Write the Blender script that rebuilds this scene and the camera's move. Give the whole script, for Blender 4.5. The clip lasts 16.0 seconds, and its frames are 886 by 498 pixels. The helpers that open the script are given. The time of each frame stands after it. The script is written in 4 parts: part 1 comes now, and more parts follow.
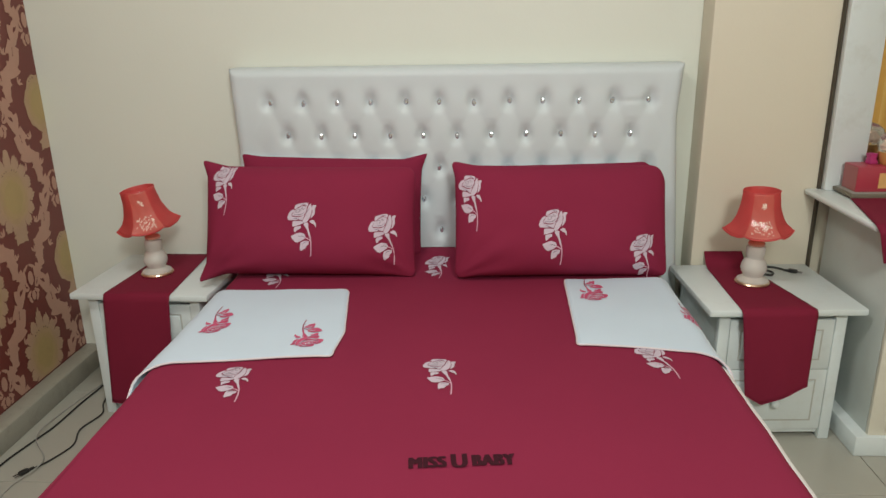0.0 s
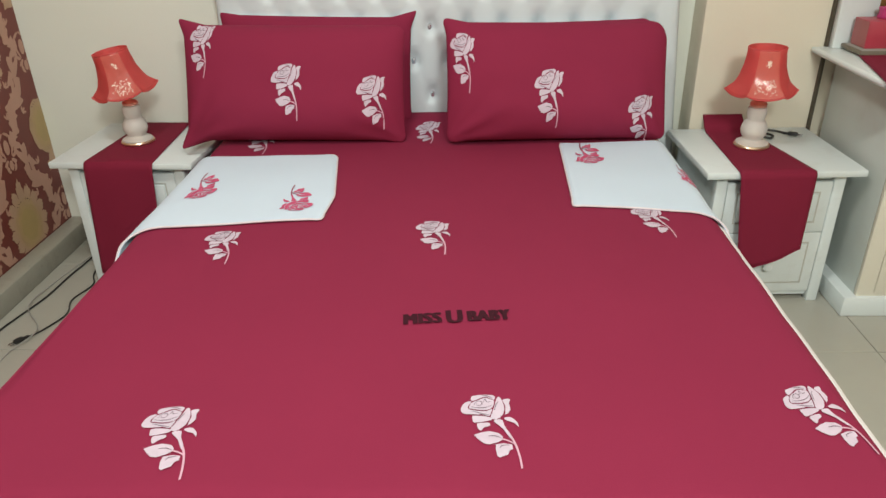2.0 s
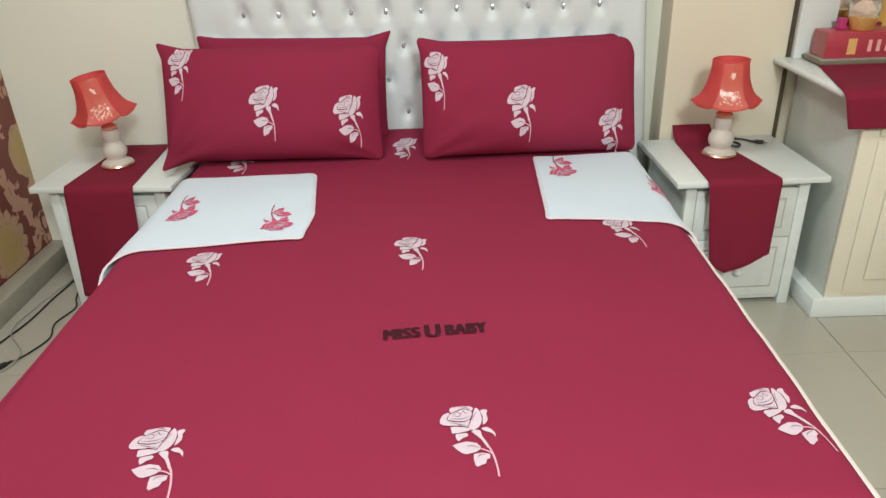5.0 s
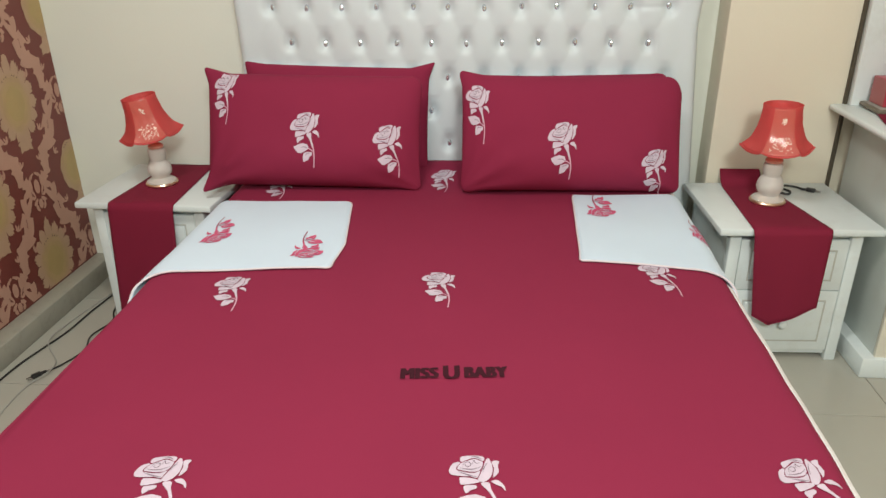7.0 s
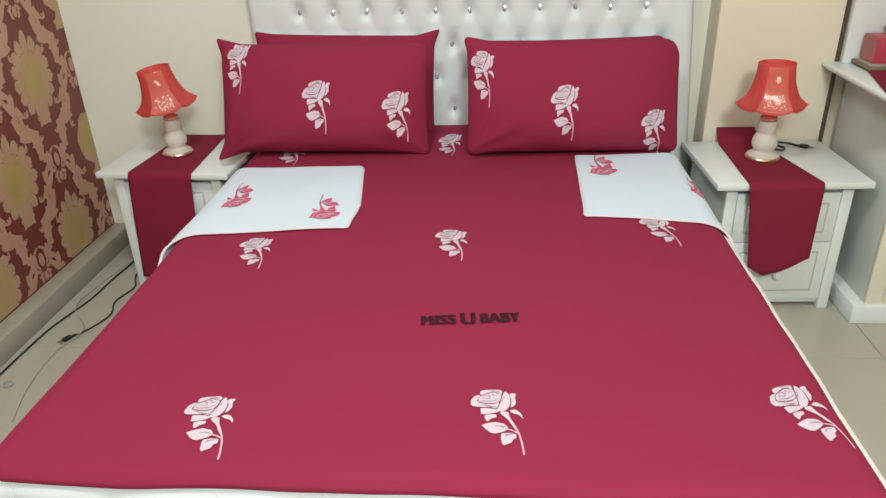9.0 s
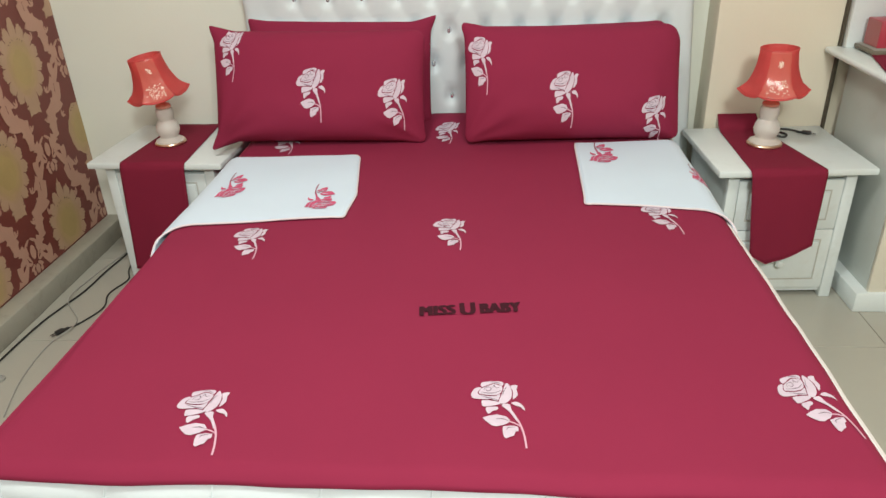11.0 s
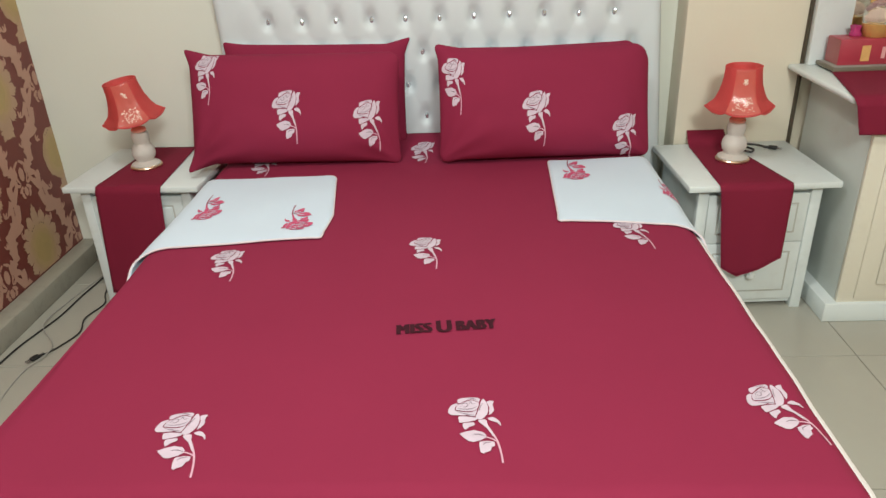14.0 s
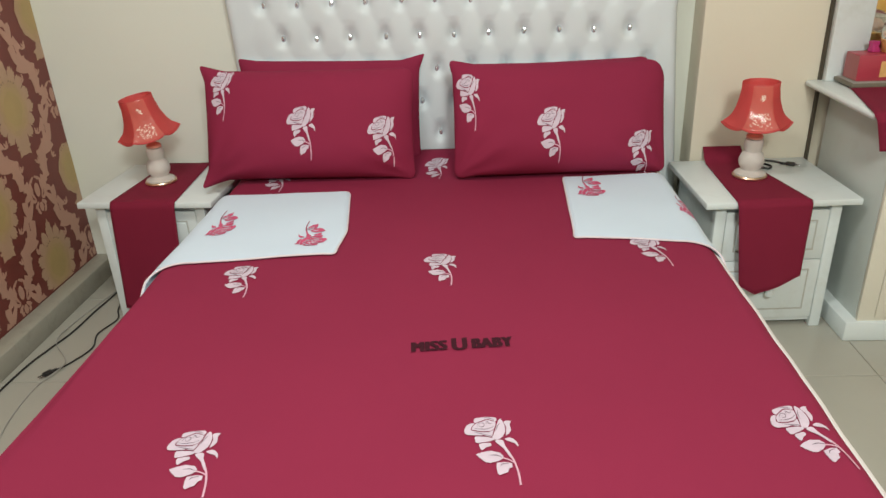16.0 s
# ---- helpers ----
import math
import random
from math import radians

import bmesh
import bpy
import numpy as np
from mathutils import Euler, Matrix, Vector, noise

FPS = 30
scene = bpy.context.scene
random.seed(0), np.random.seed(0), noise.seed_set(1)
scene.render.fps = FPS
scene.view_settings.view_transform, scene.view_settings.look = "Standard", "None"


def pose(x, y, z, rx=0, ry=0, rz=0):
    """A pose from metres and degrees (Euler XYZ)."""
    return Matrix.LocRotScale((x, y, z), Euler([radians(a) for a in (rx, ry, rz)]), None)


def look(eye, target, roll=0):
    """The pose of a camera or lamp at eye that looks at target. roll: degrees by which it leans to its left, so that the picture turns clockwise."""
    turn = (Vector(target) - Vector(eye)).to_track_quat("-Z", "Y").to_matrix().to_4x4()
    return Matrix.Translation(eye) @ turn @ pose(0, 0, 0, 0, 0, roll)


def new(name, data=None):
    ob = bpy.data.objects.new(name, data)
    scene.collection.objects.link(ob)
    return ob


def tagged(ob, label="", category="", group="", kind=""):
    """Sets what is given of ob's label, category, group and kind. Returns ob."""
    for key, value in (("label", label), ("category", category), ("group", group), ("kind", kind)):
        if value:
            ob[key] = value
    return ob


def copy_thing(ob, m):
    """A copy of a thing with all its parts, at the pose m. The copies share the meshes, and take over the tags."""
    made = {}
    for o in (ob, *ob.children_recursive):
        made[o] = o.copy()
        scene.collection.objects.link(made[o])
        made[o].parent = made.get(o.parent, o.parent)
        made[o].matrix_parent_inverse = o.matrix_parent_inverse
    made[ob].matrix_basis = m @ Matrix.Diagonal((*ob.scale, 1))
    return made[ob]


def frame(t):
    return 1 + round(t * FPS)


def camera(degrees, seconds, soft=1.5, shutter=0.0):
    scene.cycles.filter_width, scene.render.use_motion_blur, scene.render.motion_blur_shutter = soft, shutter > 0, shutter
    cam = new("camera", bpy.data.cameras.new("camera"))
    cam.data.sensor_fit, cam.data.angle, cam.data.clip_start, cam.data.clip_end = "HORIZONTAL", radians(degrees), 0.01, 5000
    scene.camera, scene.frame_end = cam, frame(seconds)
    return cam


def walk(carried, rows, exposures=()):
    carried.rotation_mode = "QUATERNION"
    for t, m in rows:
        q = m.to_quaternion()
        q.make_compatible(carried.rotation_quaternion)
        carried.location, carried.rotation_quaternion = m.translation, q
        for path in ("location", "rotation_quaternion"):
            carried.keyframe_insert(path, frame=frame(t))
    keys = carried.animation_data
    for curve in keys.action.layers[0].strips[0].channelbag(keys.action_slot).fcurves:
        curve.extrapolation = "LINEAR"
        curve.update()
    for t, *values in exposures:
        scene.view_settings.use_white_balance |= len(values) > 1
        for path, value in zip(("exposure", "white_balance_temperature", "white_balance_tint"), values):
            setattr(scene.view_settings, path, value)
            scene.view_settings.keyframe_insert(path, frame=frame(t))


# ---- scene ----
cam = camera(63.4, 16.0, soft=1.5)
PATH = [
    (0, (0.127, -2.755, 1.446), (0.025, -0.854, 0.833), -1.0),
    (0.5, (0.129, -2.757, 1.432), (0.037, -0.868, 0.783), -1.7),
    (1, (0.122, -2.743, 1.421), (0.037, -0.872, 0.719), -1.9),
    (1.5, (0.123, -2.747, 1.408), (0.059, -0.908, 0.624), -1.5),
    (2, (0.115, -2.725, 1.371), (0.042, -0.948, 0.456), -1.2),
    (2.5, (0.107, -2.727, 1.374), (0.081, -0.985, 0.392), -0.4),
    (3, (0.116, -2.717, 1.404), (0.02, -0.899, 0.578), -2.9),
    (3.2, (0.112, -2.712, 1.402), (0.043, -0.919, 0.52), -3.8),
    (5.3, (0.144, -2.764, 1.406), (0.116, -0.975, 0.511), -1.9),
    (5.5, (0.168, -2.764, 1.41), (0.106, -0.989, 0.489), -2.3),
    (6, (0.212, -2.791, 1.409), (0.088, -1.051, 0.431), -3.4),
    (6.5, (0.224, -2.79, 1.397), (0.041, -1.053, 0.424), -3.5),
    (7, (0.179, -2.717, 1.414), (0.022, -0.901, 0.591), -0.8),
    (7.5, (0.157, -2.764, 1.45), (0.009, -0.923, 0.682), -2.0),
    (8, (0.143, -2.787, 1.442), (0.006, -0.975, 0.607), -1.2),
    (8.5, (0.147, -2.817, 1.435), (0.013, -1.047, 0.513), -1.6),
    (9, (0.151, -2.835, 1.429), (-0.002, -1.054, 0.532), -2.0),
    (9.2, (0.148, -2.834, 1.431), (-0.014, -1.057, 0.527), -2.2),
    (11.3, (0.144, -2.803, 1.406), (0.001, -1.032, 0.487), -2.2),
    (11.5, (0.152, -2.819, 1.42), (-0.023, -1.041, 0.521), -2.3),
    (12, (0.152, -2.816, 1.406), (0.014, -1.052, 0.474), -3.0),
    (12.5, (0.152, -2.811, 1.405), (0.026, -1.015, 0.533), -2.3),
    (13, (0.152, -2.815, 1.412), (0.012, -1.022, 0.536), -2.9),
    (13.5, (0.155, -2.816, 1.417), (0.064, -1.013, 0.557), -1.4),
    (14, (0.156, -2.824, 1.42), (0.068, -1.029, 0.543), -2.4),
    (14.5, (0.148, -2.774, 1.399), (0.025, -0.949, 0.592), -3.4),
    (15, (0.146, -2.816, 1.413), (0.01, -0.988, 0.612), -2.3),
    (15.5, (0.15, -2.808, 1.417), (0.038, -0.987, 0.599), -2.8),
    (16, (0.145, -2.808, 1.413), (0.027, -0.994, 0.578), -2.6),
]
EXPOSURES = [(0, -0.22), (1, -0.22), (1.5, 0.05), (2, 0.12), (2.5, 0.36), (3, 0.2), (5.5, 0.20), (6.5, 0.20), (7, 0.14), (7.5, -0.06), (8, 0.00), (8.5, 0.18), (9, 0.24), (11.5, 0.22), (12, 0.26), (14, 0.14), (14.5, 0.04), (15, 0.03), (16, 0.06)]
walk(cam, [(t, look(eye, target, roll)) for t, eye, target, roll in PATH], EXPOSURES)

# ---- light and exposure ----
from mathutils import bvhtree

world = bpy.data.worlds.new("room_air")
scene.world = world
world.use_nodes = True
world.node_tree.nodes["Background"].inputs[0].default_value = (0.9, 0.95, 1.0, 1)
world.node_tree.nodes["Background"].inputs[1].default_value = 0.05


def disk_light(name, m, size, watts, colour):
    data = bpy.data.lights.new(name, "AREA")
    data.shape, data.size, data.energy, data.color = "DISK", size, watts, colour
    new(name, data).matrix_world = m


# one unseen ceiling lamp; an added fill high behind the camera brightens upright fronts
disk_light("ceiling_lamp", pose(-0.42, -1.85, 2.9), 0.6, 32, (0.97, 1.0, 0.95))
disk_light("rear_fill", pose(0.70, -3.75, 2.55, 55), 0.6, 62, (0.97, 1.0, 0.95))

# ---- materials ----


def material(name, colour, rough=0.6, metal=0.0, vary=0.08, scale=6.0, grain=0.0, grain_scale=200.0, bump=0.0, bump_scale=60.0,
             stain=None, stain_amount=0.0, coat=0.0, sheen=0.0, per_object=0.0, spec=0.5):
    """A surface with two scales of variation, fine relief and, if wished, stains."""
    m = bpy.data.materials.new(name)
    m.use_nodes = True
    n, l = m.node_tree.nodes, m.node_tree.links
    p = n["Principled BSDF"]
    p.inputs["Roughness"].default_value, p.inputs["Metallic"].default_value = rough, metal
    p.inputs["Coat Weight"].default_value, p.inputs["Coat Roughness"].default_value = coat, 0.15
    p.inputs["Sheen Weight"].default_value, p.inputs["Sheen Roughness"].default_value = sheen, 0.5
    p.inputs["Specular IOR Level"].default_value = spec
    co = n.new("ShaderNodeTexCoord")
    big = n.new("ShaderNodeTexNoise")
    big.inputs["Scale"].default_value, big.inputs["Detail"].default_value = scale, 4
    l.new(co.outputs["Object"], big.inputs["Vector"])
    fine = n.new("ShaderNodeTexNoise")
    fine.inputs["Scale"].default_value, fine.inputs["Detail"].default_value = grain_scale, 3
    l.new(co.outputs["Object"], fine.inputs["Vector"])

    def maths(op, a, b):
        k = n.new("ShaderNodeMath")
        k.operation = op
        for i, v in enumerate((a, b)):
            if isinstance(v, (int, float)):
                k.inputs[i].default_value = v
            else:
                l.new(v, k.inputs[i])
        return k.outputs[0]

    tone = maths("ADD", maths("MULTIPLY", maths("SUBTRACT", big.outputs["Fac"], 0.5), 2 * vary), 1.0)
    if grain:
        tone = maths("ADD", tone, maths("MULTIPLY", maths("SUBTRACT", fine.outputs["Fac"], 0.5), 2 * grain))
    if per_object:
        info = n.new("ShaderNodeObjectInfo")
        tone = maths("ADD", tone, maths("MULTIPLY", maths("SUBTRACT", info.outputs["Random"], 0.5), 2 * per_object))
    scaled = n.new("ShaderNodeVectorMath")
    scaled.operation = "SCALE"
    scaled.inputs[0].default_value = colour
    l.new(tone, scaled.inputs["Scale"])
    out = scaled.outputs[0]
    if stain:
        spots = n.new("ShaderNodeTexNoise")
        spots.inputs["Scale"].default_value, spots.inputs["Detail"].default_value, spots.inputs["Roughness"].default_value = scale * 2.3, 8, 0.7
        l.new(co.outputs["Object"], spots.inputs["Vector"])
        ramp = n.new("ShaderNodeMapRange")
        ramp.inputs["From Min"].default_value, ramp.inputs["From Max"].default_value = 0.52, 0.72
        ramp.inputs["To Max"].default_value = stain_amount
        l.new(spots.outputs["Fac"], ramp.inputs["Value"])
        mix = n.new("ShaderNodeMix")
        mix.data_type = "RGBA"
        l.new(ramp.outputs[0], mix.inputs["Factor"])
        l.new(out, mix.inputs[6])
        mix.inputs[7].default_value = (*stain, 1)
        out = mix.outputs[2]
    l.new(out, p.inputs["Base Color"])
    if bump:
        rel = n.new("ShaderNodeTexNoise")
        rel.inputs["Scale"].default_value, rel.inputs["Detail"].default_value = bump_scale, 4
        l.new(co.outputs["Object"], rel.inputs["Vector"])
        bp = n.new("ShaderNodeBump")
        bp.inputs["Strength"].default_value, bp.inputs["Distance"].default_value = bump, 0.004
        l.new(rel.outputs["Fac"], bp.inputs["Height"])
        l.new(bp.outputs[0], p.inputs["Normal"])
    return m


WALL = material("cream_wall_paint", (0.73, 0.745, 0.665), 0.5, vary=0.03, scale=1.6, grain=0.015, bump=0.08, bump_scale=90)
CEILING = material("white_ceiling_paint", (0.80, 0.79, 0.75), 0.7, vary=0.02)
# same surface as the cream wall, in a warmer beige
COLUMN_BEIGE = material("warm_beige_column_wall", (0.71, 0.655, 0.525), 0.5, vary=0.03, scale=1.6, grain=0.015, bump=0.08, bump_scale=90)
PAPER = material("dark_red_wallpaper", (0.165, 0.038, 0.030), 0.45, vary=0.10, scale=9, grain=0.10, grain_scale=320)
PAPER_PINK = material("pink_tan_wallpaper_print", (0.47, 0.265, 0.195), 0.42, vary=0.10, scale=10, grain=0.06, grain_scale=300)
PAPER_GOLD = material("gold_wallpaper_print", (0.42, 0.30, 0.125), 0.35, vary=0.14, scale=9, grain=0.06, grain_scale=300)
PAPER_TAN = material("tan_gold_wallpaper_print", (0.435, 0.29, 0.155), 0.38, vary=0.14, scale=14, grain=0.08, grain_scale=300)
PAPER_LOBE = material("beige_pink_wallpaper_print", (0.45, 0.29, 0.19), 0.40, vary=0.12, scale=12, grain=0.07, grain_scale=300)
PAPER_RING = material("beige_tan_wallpaper_print", (0.445, 0.29, 0.175), 0.39, vary=0.12, scale=12, grain=0.07, grain_scale=300)
PAPER_WARM = material("honey_wallpaper_print", (0.43, 0.295, 0.14), 0.37, vary=0.12, scale=12, grain=0.07, grain_scale=300)
PAPER_DARK = material("brown_wallpaper_line", (0.05, 0.022, 0.018), 0.5, vary=0.1)
SKIRTING = material("grey_white_skirting_paint", (0.37, 0.355, 0.295), 0.45, vary=0.08, scale=5, stain=(0.22, 0.20, 0.16), stain_amount=0.55)
TILE = material("cream_floor_tile", (0.405, 0.392, 0.338), 0.26, vary=0.06, scale=3.5, grain=0.02, per_object=0.025, bump=0.03, bump_scale=20)
GROUT = material("grey_tile_grout", (0.30, 0.27, 0.22), 0.8, vary=0.1)
RED = material("crimson_cotton", (0.241, 0.0206, 0.0560), 0.85, vary=0.05, scale=4, grain=0.03, grain_scale=700, bump=0.10, bump_scale=420, spec=0.15)
RED_DARK = material("burgundy_cotton_runner", (0.200, 0.0130, 0.037), 0.85, vary=0.05, scale=7, grain=0.05, grain_scale=600, bump=0.12, bump_scale=400, spec=0.2)
WHITE_CLOTH = material("white_cotton", (0.60, 0.70, 0.80), 0.8, vary=0.025, scale=7, bump=0.12, bump_scale=260, sheen=0.1, spec=0.3)
QUILT = material("off_white_quilted_cotton", (0.58, 0.64, 0.66), 0.8, vary=0.05, scale=8, bump=0.2, bump_scale=110, sheen=0.1)
HEM_CLOTH = material("cream_white_hem_cotton", (0.66, 0.62, 0.60), 0.8, vary=0.06, scale=12, bump=0.15, bump_scale=200)
PIPING = material("pale_pink_seam", (0.70, 0.62, 0.65), 0.8, vary=0.06, scale=20)
PRINT = material("pale_pink_fabric_print", (0.58, 0.48, 0.56), 0.75, vary=0.13, scale=45, grain=0.04)
PRINT_RIM = material("pink_fabric_print_edge", (0.62, 0.36, 0.45), 0.75, vary=0.06, scale=30)
PRINT_RED_RIM = material("dark_red_print_edge", (0.30, 0.045, 0.09), 0.75, vary=0.12, scale=40)
PRINT_LINE = material("grey_print_outline", (0.16, 0.105, 0.135), 0.8, vary=0.05)
PRINT_RED = material("crimson_fabric_print", (0.56, 0.085, 0.18), 0.75, vary=0.28, scale=45, grain=0.06)
PRINT_BLACK = material("dark_maroon_lettering", (0.048, 0.011, 0.018), 0.9, vary=0.1, spec=0.1)
LEATHER = material("silver_white_leatherette", (0.63, 0.685, 0.705), 0.50, vary=0.025, scale=5, bump=0.05, bump_scale=350)
CRYSTAL = material("crystal_button_glass", (0.66, 0.68, 0.72), 0.14, metal=0.75, vary=0.05)
CHROME = material("silver_button_rim", (0.42, 0.42, 0.43), 0.22, metal=1.0, vary=0.05)
# white paint greyed to put the dressing table's side in shade
VANITY_SHADED = material("white_board_paint_shaded", (0.54, 0.58, 0.55), 0.36, vary=0.03, scale=3, stain=(0.42, 0.40, 0.34), stain_amount=0.2)
TRAY_RIM = material("olive_brown_tray_rim", (0.17, 0.15, 0.11), 0.5, vary=0.15, scale=20)
WHITE_PAINT = material("white_lacquered_wood", (0.69, 0.745, 0.74), 0.34, vary=0.03, scale=4, stain=(0.46, 0.44, 0.38), stain_amount=0.25)
GREY_EDGE = material("worn_grey_groove_paint", (0.50, 0.50, 0.46), 0.6, vary=0.15, scale=14)
CREAM_PAINT = material("cream_lacquered_wood", (0.72, 0.68, 0.57), 0.36, vary=0.03, scale=4, stain=(0.5, 0.46, 0.38), stain_amount=0.2)
EDGE_AND_GAP = material("dark_brown_edge_and_gap_shade", (0.06, 0.048, 0.03), 0.6, vary=0.2, scale=12)
GOLD = material("polished_gold_metal", (0.90, 0.68, 0.48), 0.28, metal=1.0, vary=0.05)
BASKET = material("gold_woven_wicker", (0.72, 0.44, 0.15), 0.35, metal=0.45, vary=0.15, scale=60)
BLACK = material("black_rubber", (0.015, 0.015, 0.015), 0.45, vary=0.1)
GREY_WIRE = material("grey_cable_sheath", (0.33, 0.32, 0.29), 0.5, vary=0.1)
BOX_PINK = material("pink_red_cardboard", (0.40, 0.045, 0.07), 0.35, vary=0.1, scale=14)
BOX_SIDE = material("dusky_pink_cardboard", (0.36, 0.10, 0.10), 0.4, vary=0.12, scale=14)
BOX_LABEL = material("yellow_box_label", (0.70, 0.42, 0.16), 0.4, vary=0.2, scale=60)
BOX_WHITE = material("pale_pink_box_print", (0.75, 0.40, 0.40), 0.4, vary=0.1, scale=40)
CURTAIN = material("gold_curtain_satin", (0.75, 0.46, 0.12), 0.4, vary=0.1, scale=3, sheen=0.2)
NECK_PINK = material("pink_lamp_collar", (0.70, 0.30, 0.22), 0.35, vary=0.1, scale=30)
RIBBON = material("magenta_gift_wrap", (0.45, 0.04, 0.17), 0.3, vary=0.15, scale=30)


def glassy(name, colour, rough, weight, ior=1.45):
    m = material(name, colour, rough, vary=0.03, scale=30)
    p = m.node_tree.nodes["Principled BSDF"]
    p.inputs["Transmission Weight"].default_value, p.inputs["IOR"].default_value = weight, ior
    return m


FROST = glassy("frosted_white_glass", (0.88, 0.86, 0.81), 0.6, 0.45)
CELLOPHANE = glassy("clear_cellophane", (0.92, 0.90, 0.86), 0.08, 0.85, 1.2)
MIRROR = material("mirror_silver", (0.88, 0.89, 0.88), 0.02, metal=1.0, vary=0.0)


def shade_fabric(name, colour, through_amount, coat):
    m = material(name, colour, 0.55, vary=0.12, scale=22, grain=0.08, grain_scale=500, bump=0.25, bump_scale=130, coat=coat)
    n, l = m.node_tree.nodes, m.node_tree.links
    p = n["Principled BSDF"]
    t = n.new("ShaderNodeBsdfTranslucent")
    t.inputs[0].default_value = (*colour, 1)
    mix = n.new("ShaderNodeMixShader")
    mix.inputs[0].default_value = through_amount
    l.new(p.outputs[0], mix.inputs[1])
    l.new(t.outputs[0], mix.inputs[2])
    clear = n.new("ShaderNodeBsdfTransparent")
    sheer = n.new("ShaderNodeMixShader")
    sheer.inputs[0].default_value = 0.10
    l.new(mix.outputs[0], sheer.inputs[1])
    l.new(clear.outputs[0], sheer.inputs[2])
    l.new(sheer.outputs[0], n["Material Output"].inputs[0])
    return m


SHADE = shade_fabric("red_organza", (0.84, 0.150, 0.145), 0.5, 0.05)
SHADE_FRONT = shade_fabric("orange_red_shiny_panel", (0.84, 0.225, 0.18), 0.5, 0.6)
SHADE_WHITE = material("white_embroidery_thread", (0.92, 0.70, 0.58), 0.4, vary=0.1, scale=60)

# ---- mesh tools ----


def mesh_object(name, bm, mats, smooth=True, angle=None):
    data = bpy.data.meshes.new(name)
    bm.to_mesh(data)
    bm.free()
    for m in mats if isinstance(mats, (list, tuple)) else [mats]:
        data.materials.append(m)
    if smooth:
        data.shade_smooth() if angle is None else (data.shade_smooth(), data.set_sharp_from_angle(angle=radians(angle)))
    return new(name, data)


def part(name, bm, mats, parent, label="", smooth=True, angle=35):
    """One mesh under a thing or under a part; its points are given in the world's coordinates of the thing's own frame."""
    ob = mesh_object(name, bm, mats, smooth, angle)
    ob.parent = parent
    if label:
        ob["label"] = label
    return ob


def thing(name, label, category, at=(0, 0, 0), group="", kind=""):
    ob = new(name)
    ob.empty_display_size = 0.1
    ob.matrix_world = pose(*at)
    return tagged(ob, label, category, group, kind)


def add_box(bm, a, b, bevel=0.0, mat=0, segments=2):
    ret = bmesh.ops.create_cube(bm, size=1.0)
    vs = ret["verts"]
    for v in vs:
        v.co = Vector([a[i] + (v.co[i] + 0.5) * (b[i] - a[i]) for i in range(3)])
    faces = {f for v in vs for f in v.link_faces}
    for f in faces:
        f.material_index = mat
    if bevel:
        edges = {e for v in vs for e in v.link_edges}
        r = bmesh.ops.bevel(bm, geom=list(edges), offset=bevel, segments=segments, affect="EDGES", profile=0.5)
        for f in r["faces"]:
            f.material_index = mat
    return bm


def box(a, b, bevel=0.0, segments=2):
    return add_box(bmesh.new(), a, b, bevel, 0, segments)


def lathe(profile, steps=40, centre=(0, 0), shape=None):
    """A turned solid from (radius, height) pairs; shape(angle, height) may vary the radius."""
    bm = bmesh.new()
    rings = []
    for r, z in profile:
        ring = []
        for i in range(steps):
            a = 2 * math.pi * i / steps
            k = r * (shape(a, z) if shape else 1.0)
            ring.append(bm.verts.new((centre[0] + k * math.cos(a), centre[1] + k * math.sin(a), z)))
        rings.append(ring)
    for p, q in zip(rings, rings[1:]):
        for i in range(steps):
            bm.faces.new((p[i], p[(i + 1) % steps], q[(i + 1) % steps], q[i]))
    if profile[0][0] > 1e-4:
        bm.faces.new(rings[0][::-1])
    if profile[-1][0] > 1e-4:
        bm.faces.new(rings[-1])
    return bm


def tube(points, radius, sides=8, bm=None):
    """A cable along a smooth line through the points."""
    bm = bm or bmesh.new()
    line = smooth_line([Vector(p) for p in points], 8)
    rings = []
    for i, p in enumerate(line):
        d = (line[min(i + 1, len(line) - 1)] - line[max(i - 1, 0)]).normalized()
        side = d.cross(Vector((0, 0, 1)))
        side = side.normalized() if side.length > 1e-3 else Vector((1, 0, 0))
        up = side.cross(d)
        rings.append([bm.verts.new(p + radius * (math.cos(a) * side + math.sin(a) * up)) for a in [2 * math.pi * k / sides for k in range(sides)]])
    for p, q in zip(rings, rings[1:]):
        for i in range(sides):
            bm.faces.new((p[i], p[(i + 1) % sides], q[(i + 1) % sides], q[i]))
    bm.faces.new(rings[0][::-1])
    bm.faces.new(rings[-1])
    return bm


def smooth_line(pts, n, closed=False):
    """Catmull-Rom through the points."""
    out, m = [], len(pts)
    spans = m if closed else m - 1
    for i in range(spans):
        if closed:
            p = [pts[(i + k) % m] for k in (-1, 0, 1, 2)]
        else:
            p = [pts[max(i - 1, 0)], pts[i], pts[i + 1], pts[min(i + 2, m - 1)]]
        for k in range(n):
            t = k / n
            out.append(0.5 * ((2 * p[1]) + (p[2] - p[0]) * t + (2 * p[0] - 5 * p[1] + 4 * p[2] - p[3]) * t * t + (3 * p[1] - p[0] - 3 * p[2] + p[3]) * t ** 3))
    if not closed:
        out.append(pts[-1])
    return out


def grid_mesh(us, vs, at):
    bm = bmesh.new()
    rows = [[bm.verts.new(at(u, v)) for u in us] for v in vs]
    for r, s in zip(rows, rows[1:]):
        for i in range(len(us) - 1):
            bm.faces.new((r[i], s[i], s[i + 1], r[i + 1]))
    return bm


